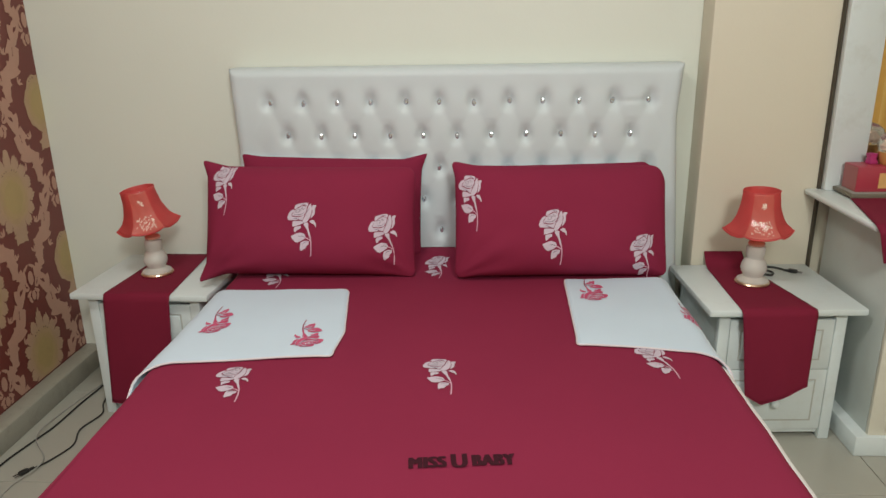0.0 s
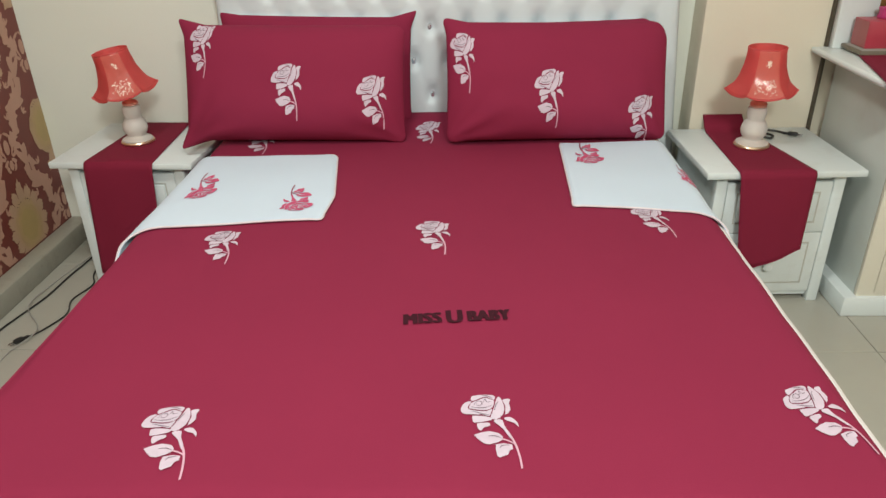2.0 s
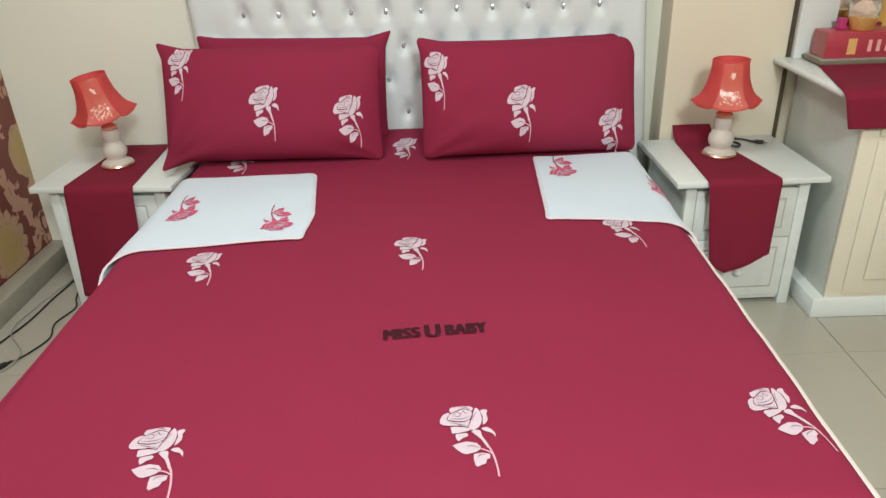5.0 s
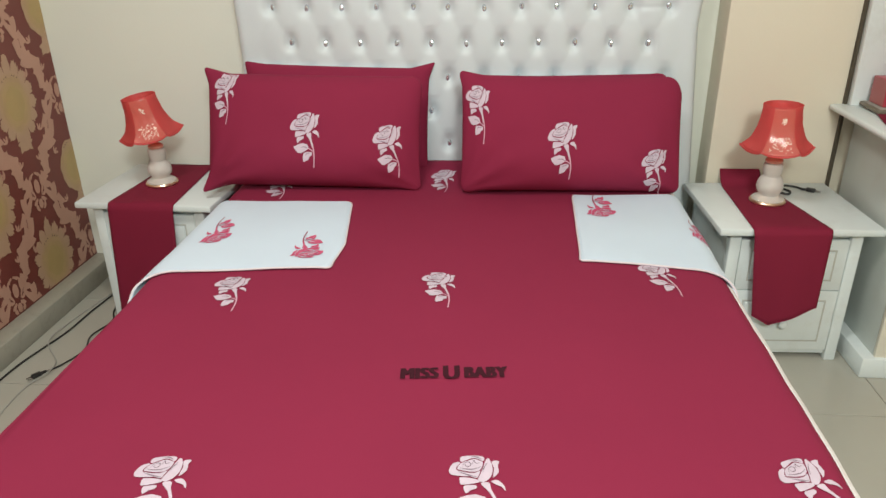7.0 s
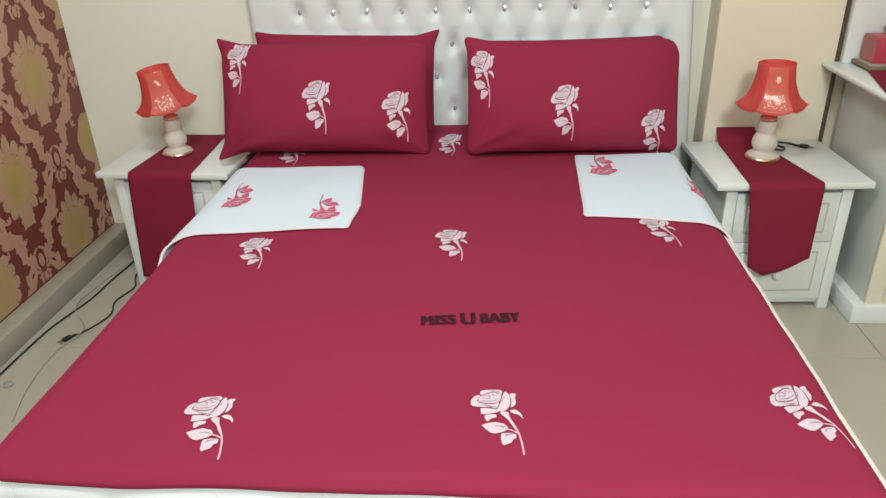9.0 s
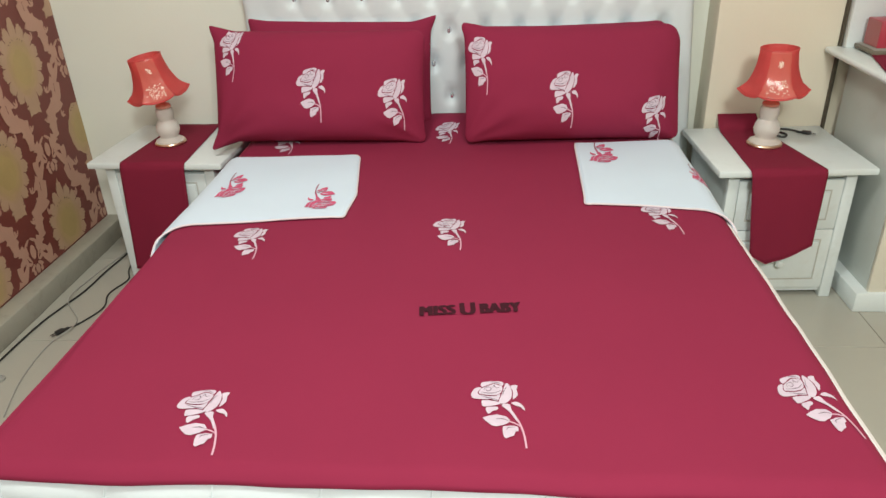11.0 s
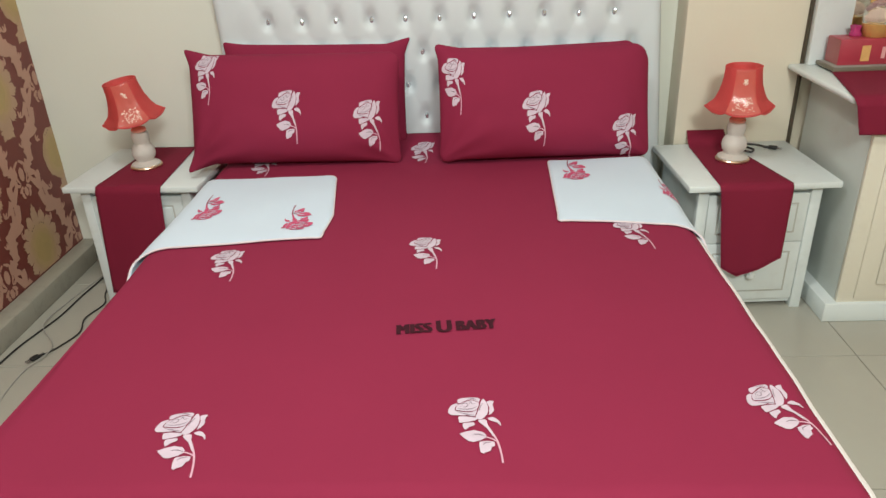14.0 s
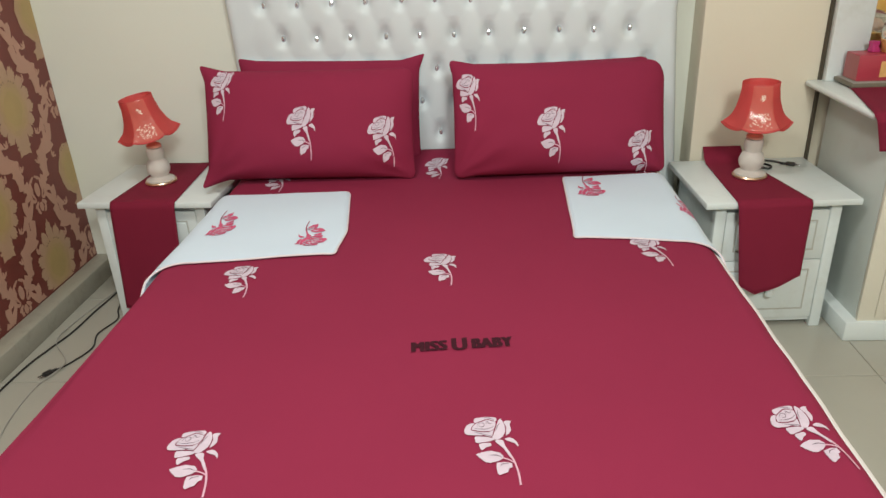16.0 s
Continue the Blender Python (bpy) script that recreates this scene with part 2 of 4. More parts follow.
def tree_of(bm):
    bm.verts.index_update()
    return bvhtree.BVHTree.FromPolygons([v.co.copy() for v in bm.verts], [[v.index for v in f.verts] for f in bm.faces])


def span(a, b, n):
    return [a + (b - a) * i / (n - 1) for i in range(n)]


def ease(a, b, x):
    t = min(1.0, max(0.0, (x - a) / (b - a)))
    return t * t * (3 - 2 * t)


# ---- structure ----
X0, X1, Y0, Y1, TOP = -1.637, 3.1, -4.1, 0.10, 3.0
COLUMN_X0, COLUMN_Y = 0.957, -0.038

tagged(mesh_object("wall_north", box((X0 - 0.12, Y1, 0), (X1 + 0.12, Y1 + 0.12, TOP)), WALL, False), "plain cream painted wall behind the headboard", "wall", kind="structure")
tagged(mesh_object("wall_column", box((COLUMN_X0, COLUMN_Y, 0), (X1, Y1 - 0.001, TOP), 0.006), COLUMN_BEIGE, True, 30), "warm beige wall projection beside the headboard", "wall", kind="structure")
tagged(mesh_object("wall_east", box((X1, Y0, 0), (X1 + 0.12, Y1, TOP)), WALL, False), "plain cream painted side wall", "wall", kind="structure")
tagged(mesh_object("wall_south", box((X0 - 0.12, Y0 - 0.12, 0), (X1 + 0.12, Y0, TOP)), WALL, False), "plain cream painted wall facing the bed", "wall", kind="structure")
tagged(mesh_object("ceiling", box((X0 - 0.12, Y0 - 0.12, TOP), (X1 + 0.12, Y1 + 0.12, TOP + 0.1)), CEILING, False), "plain white ceiling", "ceiling", kind="structure")
wall_west = tagged(mesh_object("wall_west", box((X0 - 0.12, Y0, 0), (X0, Y1, TOP)), PAPER, False), "wall papered in dark red with gold and pink damask", "wall", kind="structure")
tagged(mesh_object("baseboard", box((X0, Y0, 0), (X0 + 0.080, Y1, 0.085), 0.008), SKIRTING, True, 30), "scuffed grey-white skirting along the papered wall", "baseboard", kind="structure")
floor = tagged(mesh_object("floor", box((X0 - 0.12, Y0 - 0.12, -0.1), (X1 + 0.12, Y1 + 0.12, -0.004)), GROUT, False), "glossy cream ceramic tile floor", "floor", kind="structure")

# ---- wallpaper print ----


def flat_shape(bm, pts, mat, lift):
    """A closed outline, in (along the wall, height), laid on the papered wall and clipped at its ends."""
    pts = [p for i, p in enumerate(pts) if (p - pts[i - 1]).length > 1e-5]
    vs = [bm.verts.new((X0 + lift, p.x, p.y)) for p in pts]
    f = bm.faces.new(vs)
    f.material_index = mat
    return f


def medallion(bm, c, rnd):
    """A leafy oval of broad, ragged lobes with narrow notches, shading to gold in the middle."""
    lobes = 15
    step = 2 * math.pi / lobes
    # each lobe: where it lies across its share, and how far out; a steep side at the notch, small teeth at the end
    profile = ((-0.49, 0.80), (-0.46, 0.95), (-0.36, 1.03), (-0.30, 0.99), (-0.16, 1.08), (-0.10, 1.04), (0.06, 1.10), (0.14, 1.05), (0.28, 1.06), (0.34, 1.00), (0.45, 0.97), (0.485, 0.84))
    outer = []
    for k in range(lobes):
        a0 = math.pi / 2 + step * k
        size = 1.0 + 0.05 * math.sin(k * 2.4) + (0.16 if k == 0 else 0.05 if k in (1, lobes - 1) else 0.0)
        flip = -1 if k <= lobes // 2 else 1
        for f, r in profile:
            q = 0.118 * (0.80 + (r - 0.80) * size * (1.0 + 0.12 * rnd.uniform(-1, 1)))
            if k == 0:
                q *= 1 + 0.16 * (1 - abs(2 * f)) ** 1.1
            outer.append((a0 + step * f * flip, q))
    outer.sort(key=lambda p: p[0])
    flat_shape(bm, [Vector((c[0] + q * math.cos(a) * 0.97, c[1] + q * math.sin(a) * 1.2)) for a, q in outer], 4, 0.0010)
    n = 48
    for ring, (size, mat, lift) in enumerate(((0.094, 5, 0.0013), (0.083, 3, 0.0016), (0.070, 6, 0.0018), (0.054, 1, 0.0020))):
        pts = []
        for i in range(n):
            a = 2 * math.pi * i / n
            k = size * (1 + 0.03 * math.sin(7 * a + ring) + 0.03 * math.sin(4 * a + 1 + ring * 2) + 0.02 * math.sin(15 * a))
            pts.append(Vector((c[0] + k * math.cos(a) * 0.97, c[1] + k * math.sin(a) * 1.2 - 0.004)))
        flat_shape(bm, pts, mat, lift)
    foot = [(-0.016, -0.120), (-0.022, -0.140), (-0.044, -0.150), (-0.040, -0.158), (-0.033, -0.160), (-0.036, -0.188), (-0.018, -0.181), (0.0, -0.184), (0.018, -0.181), (0.036, -0.188), (0.033, -0.160), (0.040, -0.158), (0.044, -0.150), (0.022, -0.140), (0.016, -0.120)]
    flat_shape(bm, [Vector((c[0] + x, c[1] + y)) for x, y in foot], 4, 0.0012)
    for s in (-1, 1):
        for k in range(3):
            a0 = 1.57 + s * (0.16 + 0.17 * k)
            p = [Vector((c[0] + q * math.cos(a0 + s * e) * 0.95, c[1] + q * math.sin(a0 + s * e) * 1.2)) for q, e in ((0.078, 0), (0.085, 0.03), (0.088, 0.07), (0.083, 0.08), (0.083, 0.04))]
            flat_shape(bm, p, 2, 0.0022)


LIFTS = [0.0010]


def strand(bm, pts, w0, teeth, mat=0, curl=1):
    """A scrolling leaf: a band along a curve with a toothed outer side."""
    LIFTS[0] = 0.0010 + (LIFTS[0] - 0.0010 + 0.00007) % 0.0008
    lift = LIFTS[0]
    line = smooth_line([Vector(p) for p in pts], 14)
    left, right = [], []
    m = len(line) - 1
    for i, p in enumerate(line):
        d = (line[min(i + 1, m)] - line[max(i - 1, 0)]).normalized()
        nrm = Vector((-d.y, d.x))
        t = i / m
        w = w0 * math.sin(math.pi * min(1, 0.08 + 0.9 * t)) ** 0.7
        tooth = (t * teeth) % 1.0
        left.append(p + nrm * curl * w * (0.45 + 1.15 * tooth ** 0.7))
        right.append(p - nrm * curl * w * (0.5 + 0.5 * max(0, math.sin(t * teeth * 6.0)) ** 2))
    for i in range(m):
        vs = [bm.verts.new((X0 + lift, q.x, q.y)) for q in (left[i], left[i + 1], right[i + 1], right[i])]
        bm.faces.new(vs).material_index = mat


def damask_cell(bm, c, rnd):
    cx, cy = c
    medallion(bm, c, rnd)
    for s in (-1, 1):
        # two scrolls climb from the crown below to the crown at the side
        strand(bm, [(cx + s * 0.03, cy - 0.335), (cx + s * 0.085, cy - 0.285), (cx + s * 0.105, cy - 0.22), (cx + s * 0.15, cy - 0.18)], 0.026, 4, curl=s)
        strand(bm, [(cx + s * 0.115, cy - 0.215), (cx + s * 0.165, cy - 0.175), (cx + s * 0.175, cy - 0.10), (cx + s * 0.225, cy - 0.02)], 0.021, 3, curl=-s)
        strand(bm, [(cx + s * 0.20, cy + 0.055), (cx + s * 0.185, cy + 0.12), (cx + s * 0.13, cy + 0.165), (cx + s * 0.125, cy + 0.24)], 0.024, 4, curl=s)
        strand(bm, [(cx + s * 0.15, cy + 0.20), (cx + s * 0.10, cy + 0.235), (cx + s * 0.085, cy + 0.29), (cx + s * 0.035, cy + 0.315)], 0.019, 3, curl=-s)
        # small sprigs beside the scrolls
        for dx, dy, turn in ((0.158, -0.240, 0.6), (0.172, 0.195, 2.2), (0.058, -0.238, 1.4)):
            for j in (-1, 0, 1):
                e = turn + 0.75 * j
                strand(bm, [(cx + s * dx, cy + dy), (cx + s * (dx + 0.014 * math.cos(e)), cy + dy + 0.014 * math.sin(e)), (cx + s * (dx + 0.027 * math.cos(e)), cy + dy + 0.027 * math.sin(e))], 0.0055, 1, curl=s)
    # crown ornament below the medallion: an arch of two scrolls round a bud
    ky = cy - 0.325
    for s in (-1, 1):
        strand(bm, [(cx + s * 0.002, ky + 0.050), (cx + s * 0.030, ky + 0.036), (cx + s * 0.036, ky - 0.004), (cx + s * 0.020, ky - 0.044)], 0.0085, 3, curl=-s)
        strand(bm, [(cx + s * 0.02, ky - 0.045), (cx + s * 0.05, ky - 0.035), (cx + s * 0.062, ky + 0.005), (cx + s * 0.085, ky + 0.012)], 0.010, 2, curl=s)
        strand(bm, [(cx + s * 0.012, ky - 0.050), (cx + s * 0.026, ky - 0.075), (cx + s * 0.012, ky - 0.100)], 0.010, 2, curl=s)
    flat_shape(bm, [Vector((cx + 0.0165 * math.cos(a), ky - 0.004 + 0.029 * math.sin(a))) for a in span(0, 6.0, 18)], 0, 0.0022)
    flat_shape(bm, [Vector((cx + 0.013 * math.cos(a), ky - 0.075 + 0.020 * math.sin(a))) for a in span(0, 6.0, 14)], 0, 0.0022)


def damask():
    rnd = random.Random(4)
    bm = bmesh.new()
    py, pz = 0.536, 0.644
    for i in range(-5, 2):
        for j in range(-2, 6):
            for h in (0, 1):
                damask_cell(bm, (-0.189 + py * (i + h / 2), 0.829 + pz * (j - 1 + h / 2)), rnd)
    for co, no in (((0, Y1 - 0.001, 0), (0, 1, 0)), ((0, -2.6, 0), (0, -1, 0)), ((0, 0, 0.088), (0, 0, -1)), ((0, 0, 2.7), (0, 0, 1))):
        bmesh.ops.bisect_plane(bm, geom=bm.verts[:] + bm.edges[:] + bm.faces[:], plane_co=co, plane_no=no, clear_outer=True)
    for f in bm.faces:
        f.normal_update()
        if f.normal.x < 0:
            f.normal_flip()
    ob = part("wallpaper_print", bm, [PAPER_PINK, PAPER_GOLD, PAPER_DARK, PAPER_TAN, PAPER_LOBE, PAPER_RING, PAPER_WARM], wall_west, "gold medallions and pink scrolling leaves", False)
    return ob


damask()

# ---- bed ----
BED_X, SIDE, FOOT, DUVET = 0.0, 0.80, -1.955, 0.55
HB_X0, HB_X1, HB_TOP, HB_BACK = -0.814, 0.868, 1.275, 0.095
COL_STEP, ROW_STEP, ROW_TOP, COL_START = 0.1302, 0.1255, 1.143, -0.675
ROWS_OF_BUTTONS = 5


def hb_depth(x, z):
    """How far the padding stands forward of the button plane."""
    a = (x - COL_START) / COL_STEP
    b = (ROW_TOP - z) / ROW_STEP
    p, q = a + b / 2, a - b / 2
    # slack creases run from button to button; the buttons pull deep dimples
    crease = 1 - min(abs(math.sin(math.pi * p)), abs(math.sin(math.pi * q)))
    puff = abs(math.sin(math.pi * p) * math.sin(math.pi * q)) ** 1.15
    row = max(0, min(ROWS_OF_BUTTONS - 1, round(b)))
    k = max(0, min(11 - row % 2, round(a - 0.5 * (row % 2))))
    dx, dz = x - (COL_START + COL_STEP * (k + 0.5 * (row % 2))), z - (ROW_TOP - ROW_STEP * row)
    dent = math.exp(-(dx * dx * 1.3 + (max(dz, 0) * 0.62) ** 2 + (min(dz, 0) * 1.0) ** 2) / 0.00055)
    field = ease(-0.7, 0.1, b) * ease(-0.8, 0.1, a) * ease(-11.8, -10.9, -a)
    # one pleat between the last two buttons of the top row
    pleat = 0.004 * math.exp(-(z - ROW_TOP) ** 2 / 0.00006) * ease(9.9, 10.2, a) * ease(-11.1, -10.8, -a)
    d = 0.027 + field * (0.0034 * puff - 0.0006 * crease ** 3) - 0.025 * dent - pleat + 0.002 * noise.noise(Vector((x * 9, z * 9, 0)))
    edge = min(x - HB_X0, HB_X1 - x, HB_TOP - z)
    r = 0.034
    return d - (r - math.sqrt(max(0.0, r * r - (r - edge) ** 2)) if edge < r else 0.0)


bed = thing("bed", "double bed with tufted silver-white leatherette headboard", "bed")
us, vs = span(HB_X0, HB_X1, 240), span(0.30, HB_TOP, 150)


def hb_flare(x, z):
    """The padded sides lean outwards towards the top corners."""
    side = 0.014 - 0.047 * (HB_TOP - z) if x < 0 else 0.012 - 0.060 * (HB_TOP - z)
    return x + math.copysign(side, x) * (abs(x) / 0.84) ** 6


bm = grid_mesh(us, vs, lambda x, z: (hb_flare(x, z), -hb_depth(x, z), z))
nu, nv = len(us), len(vs)
bm.verts.ensure_lookup_table()
loop = [bm.verts[i] for i in range(nu)] + [bm.verts[nu * k + nu - 1] for k in range(1, nv)] + [bm.verts[nu * (nv - 1) + i] for i in range(nu - 2, -1, -1)] + [bm.verts[nu * k] for k in range(nv - 2, 0, -1)]
back = [bm.verts.new((v.co.x, HB_BACK, v.co.z)) for v in loop]
for i in range(len(loop)):
    j = (i + 1) % len(loop)
    bm.faces.new((loop[i], loop[j], back[j], back[i]))
bm.faces.new(back)
bmesh.ops.recalc_face_normals(bm, faces=bm.faces)
headboard = part("headboard", bm, LEATHER, bed, "diamond-tufted silver-white leatherette with crystal buttons", True, 60)


def crystal_mesh():
    bm = lathe([(0.0125, 0.0), (0.0135, 0.004), (0.0115, 0.006)], 14)
    for f in bm.faces:
        f.material_index = 1
    gem = lathe([(0.0112, 0.0045), (0.0116, 0.007), (0.0084, 0.0125), (0.0046, 0.0137)], 8)
    data = bpy.data.meshes.new("gem")
    gem.to_mesh(data)
    gem.free()
    bm.from_mesh(data)
    bpy.data.meshes.remove(data)
    bmesh.ops.rotate(bm, verts=bm.verts, cent=(0, 0, 0), matrix=Matrix.Rotation(radians(90), 3, "X"))
    bmesh.ops.scale(bm, verts=bm.verts, vec=(0.8, 1.0, 1.25))
    data = bpy.data.meshes.new("button")
    bm.to_mesh(data)
    bm.free()
    data.materials.append(CRYSTAL)
    data.materials.append(CHROME)
    return data


crystal = crystal_mesh()
for row in range(ROWS_OF_BUTTONS):
    for k in range(12 - row % 2):
        b = new("button", crystal)
        b.parent = headboard
        x = COL_START + COL_STEP * (k + 0.5 * (row % 2))
        b.matrix_world = pose(x + random.uniform(-0.006, 0.006), 0.001, ROW_TOP - ROW_STEP * row + random.uniform(-0.005, 0.005), 0, random.uniform(-15, 15), random.uniform(-8, 8))
part("bed_base", box((-SIDE + 0.06, FOOT + 0.10, 0.0), (SIDE - 0.06, 0.0, 0.26), 0.01), WHITE_PAINT, bed)
mattress = tagged(mesh_object("mattress", box((-SIDE + 0.045, FOOT + 0.06, 0.26), (SIDE - 0.045, -0.032, 0.515), 0.05, 4), WHITE_CLOTH, True, 60), "white mattress lying on the bed base", "mattress")


def wave(x, y, k=1.0):
    return k * noise.noise(Vector((x * 2.2, y * 2.2, 0.3))) + 0.35 * k * noise.noise(Vector((x * 6, y * 6, 1.7)))


# white quilted bedspread that hangs down at the foot and on one side
def spread_profile(half, drop, radius, n_side, n_top):
    """(across, down) of a cloth over an edge on both sides."""
    pts = [(-half - 0.012 - 0.02 * (1 - k), drop * (1 - k)) for k in span(0, 1, n_side)][:-1]
    pts = [(x, max(d, radius)) for x, d in pts if d > radius]
    pts += [(-half - 0.012 + radius * (1 - math.cos(a)), radius * (1 - math.sin(a))) for a in span(0, math.pi / 2, 7)]
    pts += [(x, 0.0) for x in span(-half - 0.012 + radius, half + 0.012 - radius, n_top)[1:-1]]
    return pts + [(-x, d) for x, d in reversed(pts[: len(pts) - (n_top - 2)])]


quilt_x = spread_profile(SIDE - 0.022, 0.46, 0.045, 10, 90)
quilt_y = [(-0.034 + (FOOT + 0.034 + 0.035) * k, 0.0) for k in span(0, 1, 50)]
quilt_y += [(FOOT + 0.035 - 0.045 * math.sin(a), 0.045 * (1 - math.cos(a))) for a in span(0.2, math.pi / 2, 6)]
quilt_y += [(FOOT - 0.012 - 0.045 * k, 0.045 + 0.415 * k) for k in span(0.08, 1, 14)]


def quilt_at(u, v):
    x, dx = quilt_x[u]
    y, dy = quilt_y[v]
    d = max(dx, dy)
    fold = 0.010 * math.sin(x * 11 + 1.3 * noise.noise(Vector((x * 3, 0, 5)))) * min(1, dy / 0.2)
    seam = 0.011 * abs(math.sin(math.pi * (x - 0.04) / 0.185)) ** 0.45 * min(1, dy / 0.03)
    side = 0.010 * math.sin(y * 9 + 1) * min(1, dx / 0.2) * (1 if x > 0 else -1)
    return (x + side, y - fold - seam, DUVET - 0.016 - d + (0.0 if d else wave(x, y, 0.002)))


bm = grid_mesh(range(len(quilt_x)), range(len(quilt_y)), quilt_at)
bedspread = tagged(mesh_object("bedspread", bm, QUILT, True, 80), "white quilted bedspread hanging down round the bed", "bedspread")
mod = bedspread.modifiers.new("thickness", "SOLIDIFY")
mod.thickness, mod.offset = 0.004, -1
for k in range(-4, 5):
    sx = 0.04 + 0.185 * k
    u = min(range(len(quilt_x)), key=lambda i: abs(quilt_x[i][0] - sx))
    stitched = [Vector(quilt_at(u, v)) for v in range(50, len(quilt_y), 2)]
    part("seam", tube([p + Vector((0, -0.0008, 0.0)) for p in stitched], 0.0016, 5), QUILT, bedspread, "stitched seam between two padded channels")

# crimson duvet over it
duvet_x = [(-0.824 + 0.014 * k, 0.40 * (1 - k) + 0.06 * k) for k in span(0, 1, 12)][:-1]
duvet_x += [(-0.810 + 0.062 * (1 - math.cos(a)), 0.058 * (1 - math.sin(a))) for a in span(0, math.pi / 2, 8)]
duvet_x += [(x, 0.0) for x in span(-0.748, 0.748, 72)[1:-1]]
duvet_x += [(0.748 + 0.046 * math.sin(a), 0.046 * (1 - math.cos(a))) for a in span(0, 1.0, 6)]
duvet_y = [(-0.034 + (FOOT + 0.034 + 0.04) * k, 0.0) for k in span(0, 1, 100)] + [(FOOT + 0.04 - 0.045 * math.sin(a), 0.045 * (1 - math.cos(a))) for a in span(0.2, 1.05, 5)]


def duvet_at(u, v):
    x, dx = duvet_x[u]
    y, dy = duvet_y[v]
    top = 1 - min(1, dx / 0.05)
    z = DUVET - dx - dy + wave(x, y, 0.0035) * top + 0.004 * noise.noise(Vector((x * 7 + y * 2, y * 3, 4))) * (1 - ease(-1.85, -1.5, y)) * top + 0.028 * ease(-0.26, -0.06, y) * top
    hang = 0.024 * min(1, dx / 0.03) + (0.030 * (1 - ease(-1.42, -0.98, y)) + 0.044 * (1 - ease(-1.93, -1.40, y))) * min(1, dx / 0.012) + 0.008 * math.sin(y * 8 + 0.6) * min(1, dx / 0.25) - 0.036 * ease(-0.46, -0.34, y) * min(1, dx / 0.06) if x < 0 else 0
    wavy = (0.007 * noise.noise(Vector((0.4, y * 3.2, 2))) + 0.003 * noise.noise(Vector((0.9, y * 9, 5)))) * ease(0.70, 0.78, x)
    return (BED_X + x + hang + wavy + 0.003 * noise.noise(Vector((y * 5, x * 2, 9))), y + 0.006 * noise.noise(Vector((x * 5, 3, 0))) * (1 - ease(-1.95, -1.8, y)) + 0.040 * (1 - ease(-0.83, -0.70, x)) * (1 - ease(-1.96, -1.84, y)) - (0.006 + 0.016 * max(x, 0.0)) * (1 - ease(-1.96, -1.5, y)), z)


bm = grid_mesh(range(len(duvet_x)), range(len(duvet_y)), duvet_at)
bm.normal_update()
duvet_tree = tree_of(bm)
duvet = tagged(mesh_object("duvet", bm, RED, True, 80), "crimson cotton duvet printed with pale roses and black lettering", "duvet")
mod = duvet.modifiers.new("thickness", "SOLIDIFY")
mod.thickness, mod.offset = 0.010, -1


def on_bed(x, y, lift):
    hit, nrm, _, _ = duvet_tree.ray_cast(Vector((x, y, 2)), Vector((0, 0, -1)))
    if hit is None:
        return Vector((x, y, DUVET - 0.05))
    return hit + Vector((0, 0, lift))


# white hem along the edge of the duvet
bm = bmesh.new()
edge = [Vector(duvet_at(len(duvet_x) - 1, v)) for v in range(0, len(duvet_y), 4)]
tube([p + Vector((0.002, 0, -0.006)) for p in edge], 0.0085, 8, bm)
part("hem", bm, HEM_CLOTH, duvet, "white seam along the duvet's edge")
# turned-back corners that show the white lining


def flap(corners, slope, lim, r, name="turned_corner"):
    """corners: inner top, inner bottom, outer bottom, outer top on the bed; slope: how fast its lower edge runs off past the side at lim, round an edge of radius r."""
    a, b, c, d = [Vector(p) for p in corners]
    out = 1 if d.x > 0 else -1

    def at(u, v):
        p = (a.lerp(d, u)).lerp(b.lerp(c, u), v)
        p = p + Vector((0.004 * math.sin(5 * u + v), 0.005 * math.sin(7 * u) * (v - 0.5)))
        # the free corner is slightly rounded
        p += (d - a).normalized() * (0.030 if out < 0 else 0.008) * (1 - math.sqrt(1 - max(0.0, 1 - v / 0.06) ** 2)) * (1 - u) ** 8
        if out < 0:
            p.x += 0.022 * min(v / 0.7, (1 - v) / 0.3) * (1 - u) ** 5
        lift = 0.008 + 0.003 * noise.noise(Vector((u * 3, v * 3, out)))
        p.y -= slope * max(0.0, abs(p.x) - lim + 0.02) * v
        over_x = abs(p.x) - lim
        if over_x <= 0:
            q = on_bed(p.x, p.y, lift)
            return q
        ang = min(over_x / r, math.pi / 2)
        rest = over_x - r * ang
        return Vector((out * (lim + (r + lift) * math.sin(ang) + 0.02 * rest), p.y, on_bed(out * (lim - 0.02), p.y, lift).z - r * (1 - math.cos(ang)) - max(0, rest)))

    bm = grid_mesh(span(0, 1, 42), [0, 0.002, 0.008, 0.018, 0.032] + span(0.05, 0.97, 33) + [0.98, 0.99, 1.0], at)
    bmesh.ops.recalc_face_normals(bm, faces=bm.faces)
    if sum(f.normal.z for f in bm.faces) < 0:
        bmesh.ops.reverse_faces(bm, faces=bm.faces)
    tree = tree_of(bm)
    edge = [at(0, v) for v in [0.004, 0.02] + span(0.06, 1, 13)] + [at(u, 1) for u in span(0, 1, 20)[1:]]
    ob = part(name, bm, WHITE_CLOTH, duvet, "turned-back corner with white lining and red roses", True, 80)
    m = ob.modifiers.new("thickness", "SOLIDIFY")
    m.thickness, m.offset = 0.005, -1
    seam = bmesh.new()
    tube([p + Vector((0, 0, -0.002)) for p in edge], 0.0028, 6, seam)
    part("piping", seam, PIPING, ob, "pale pink stitched edge")
    return ob, tree


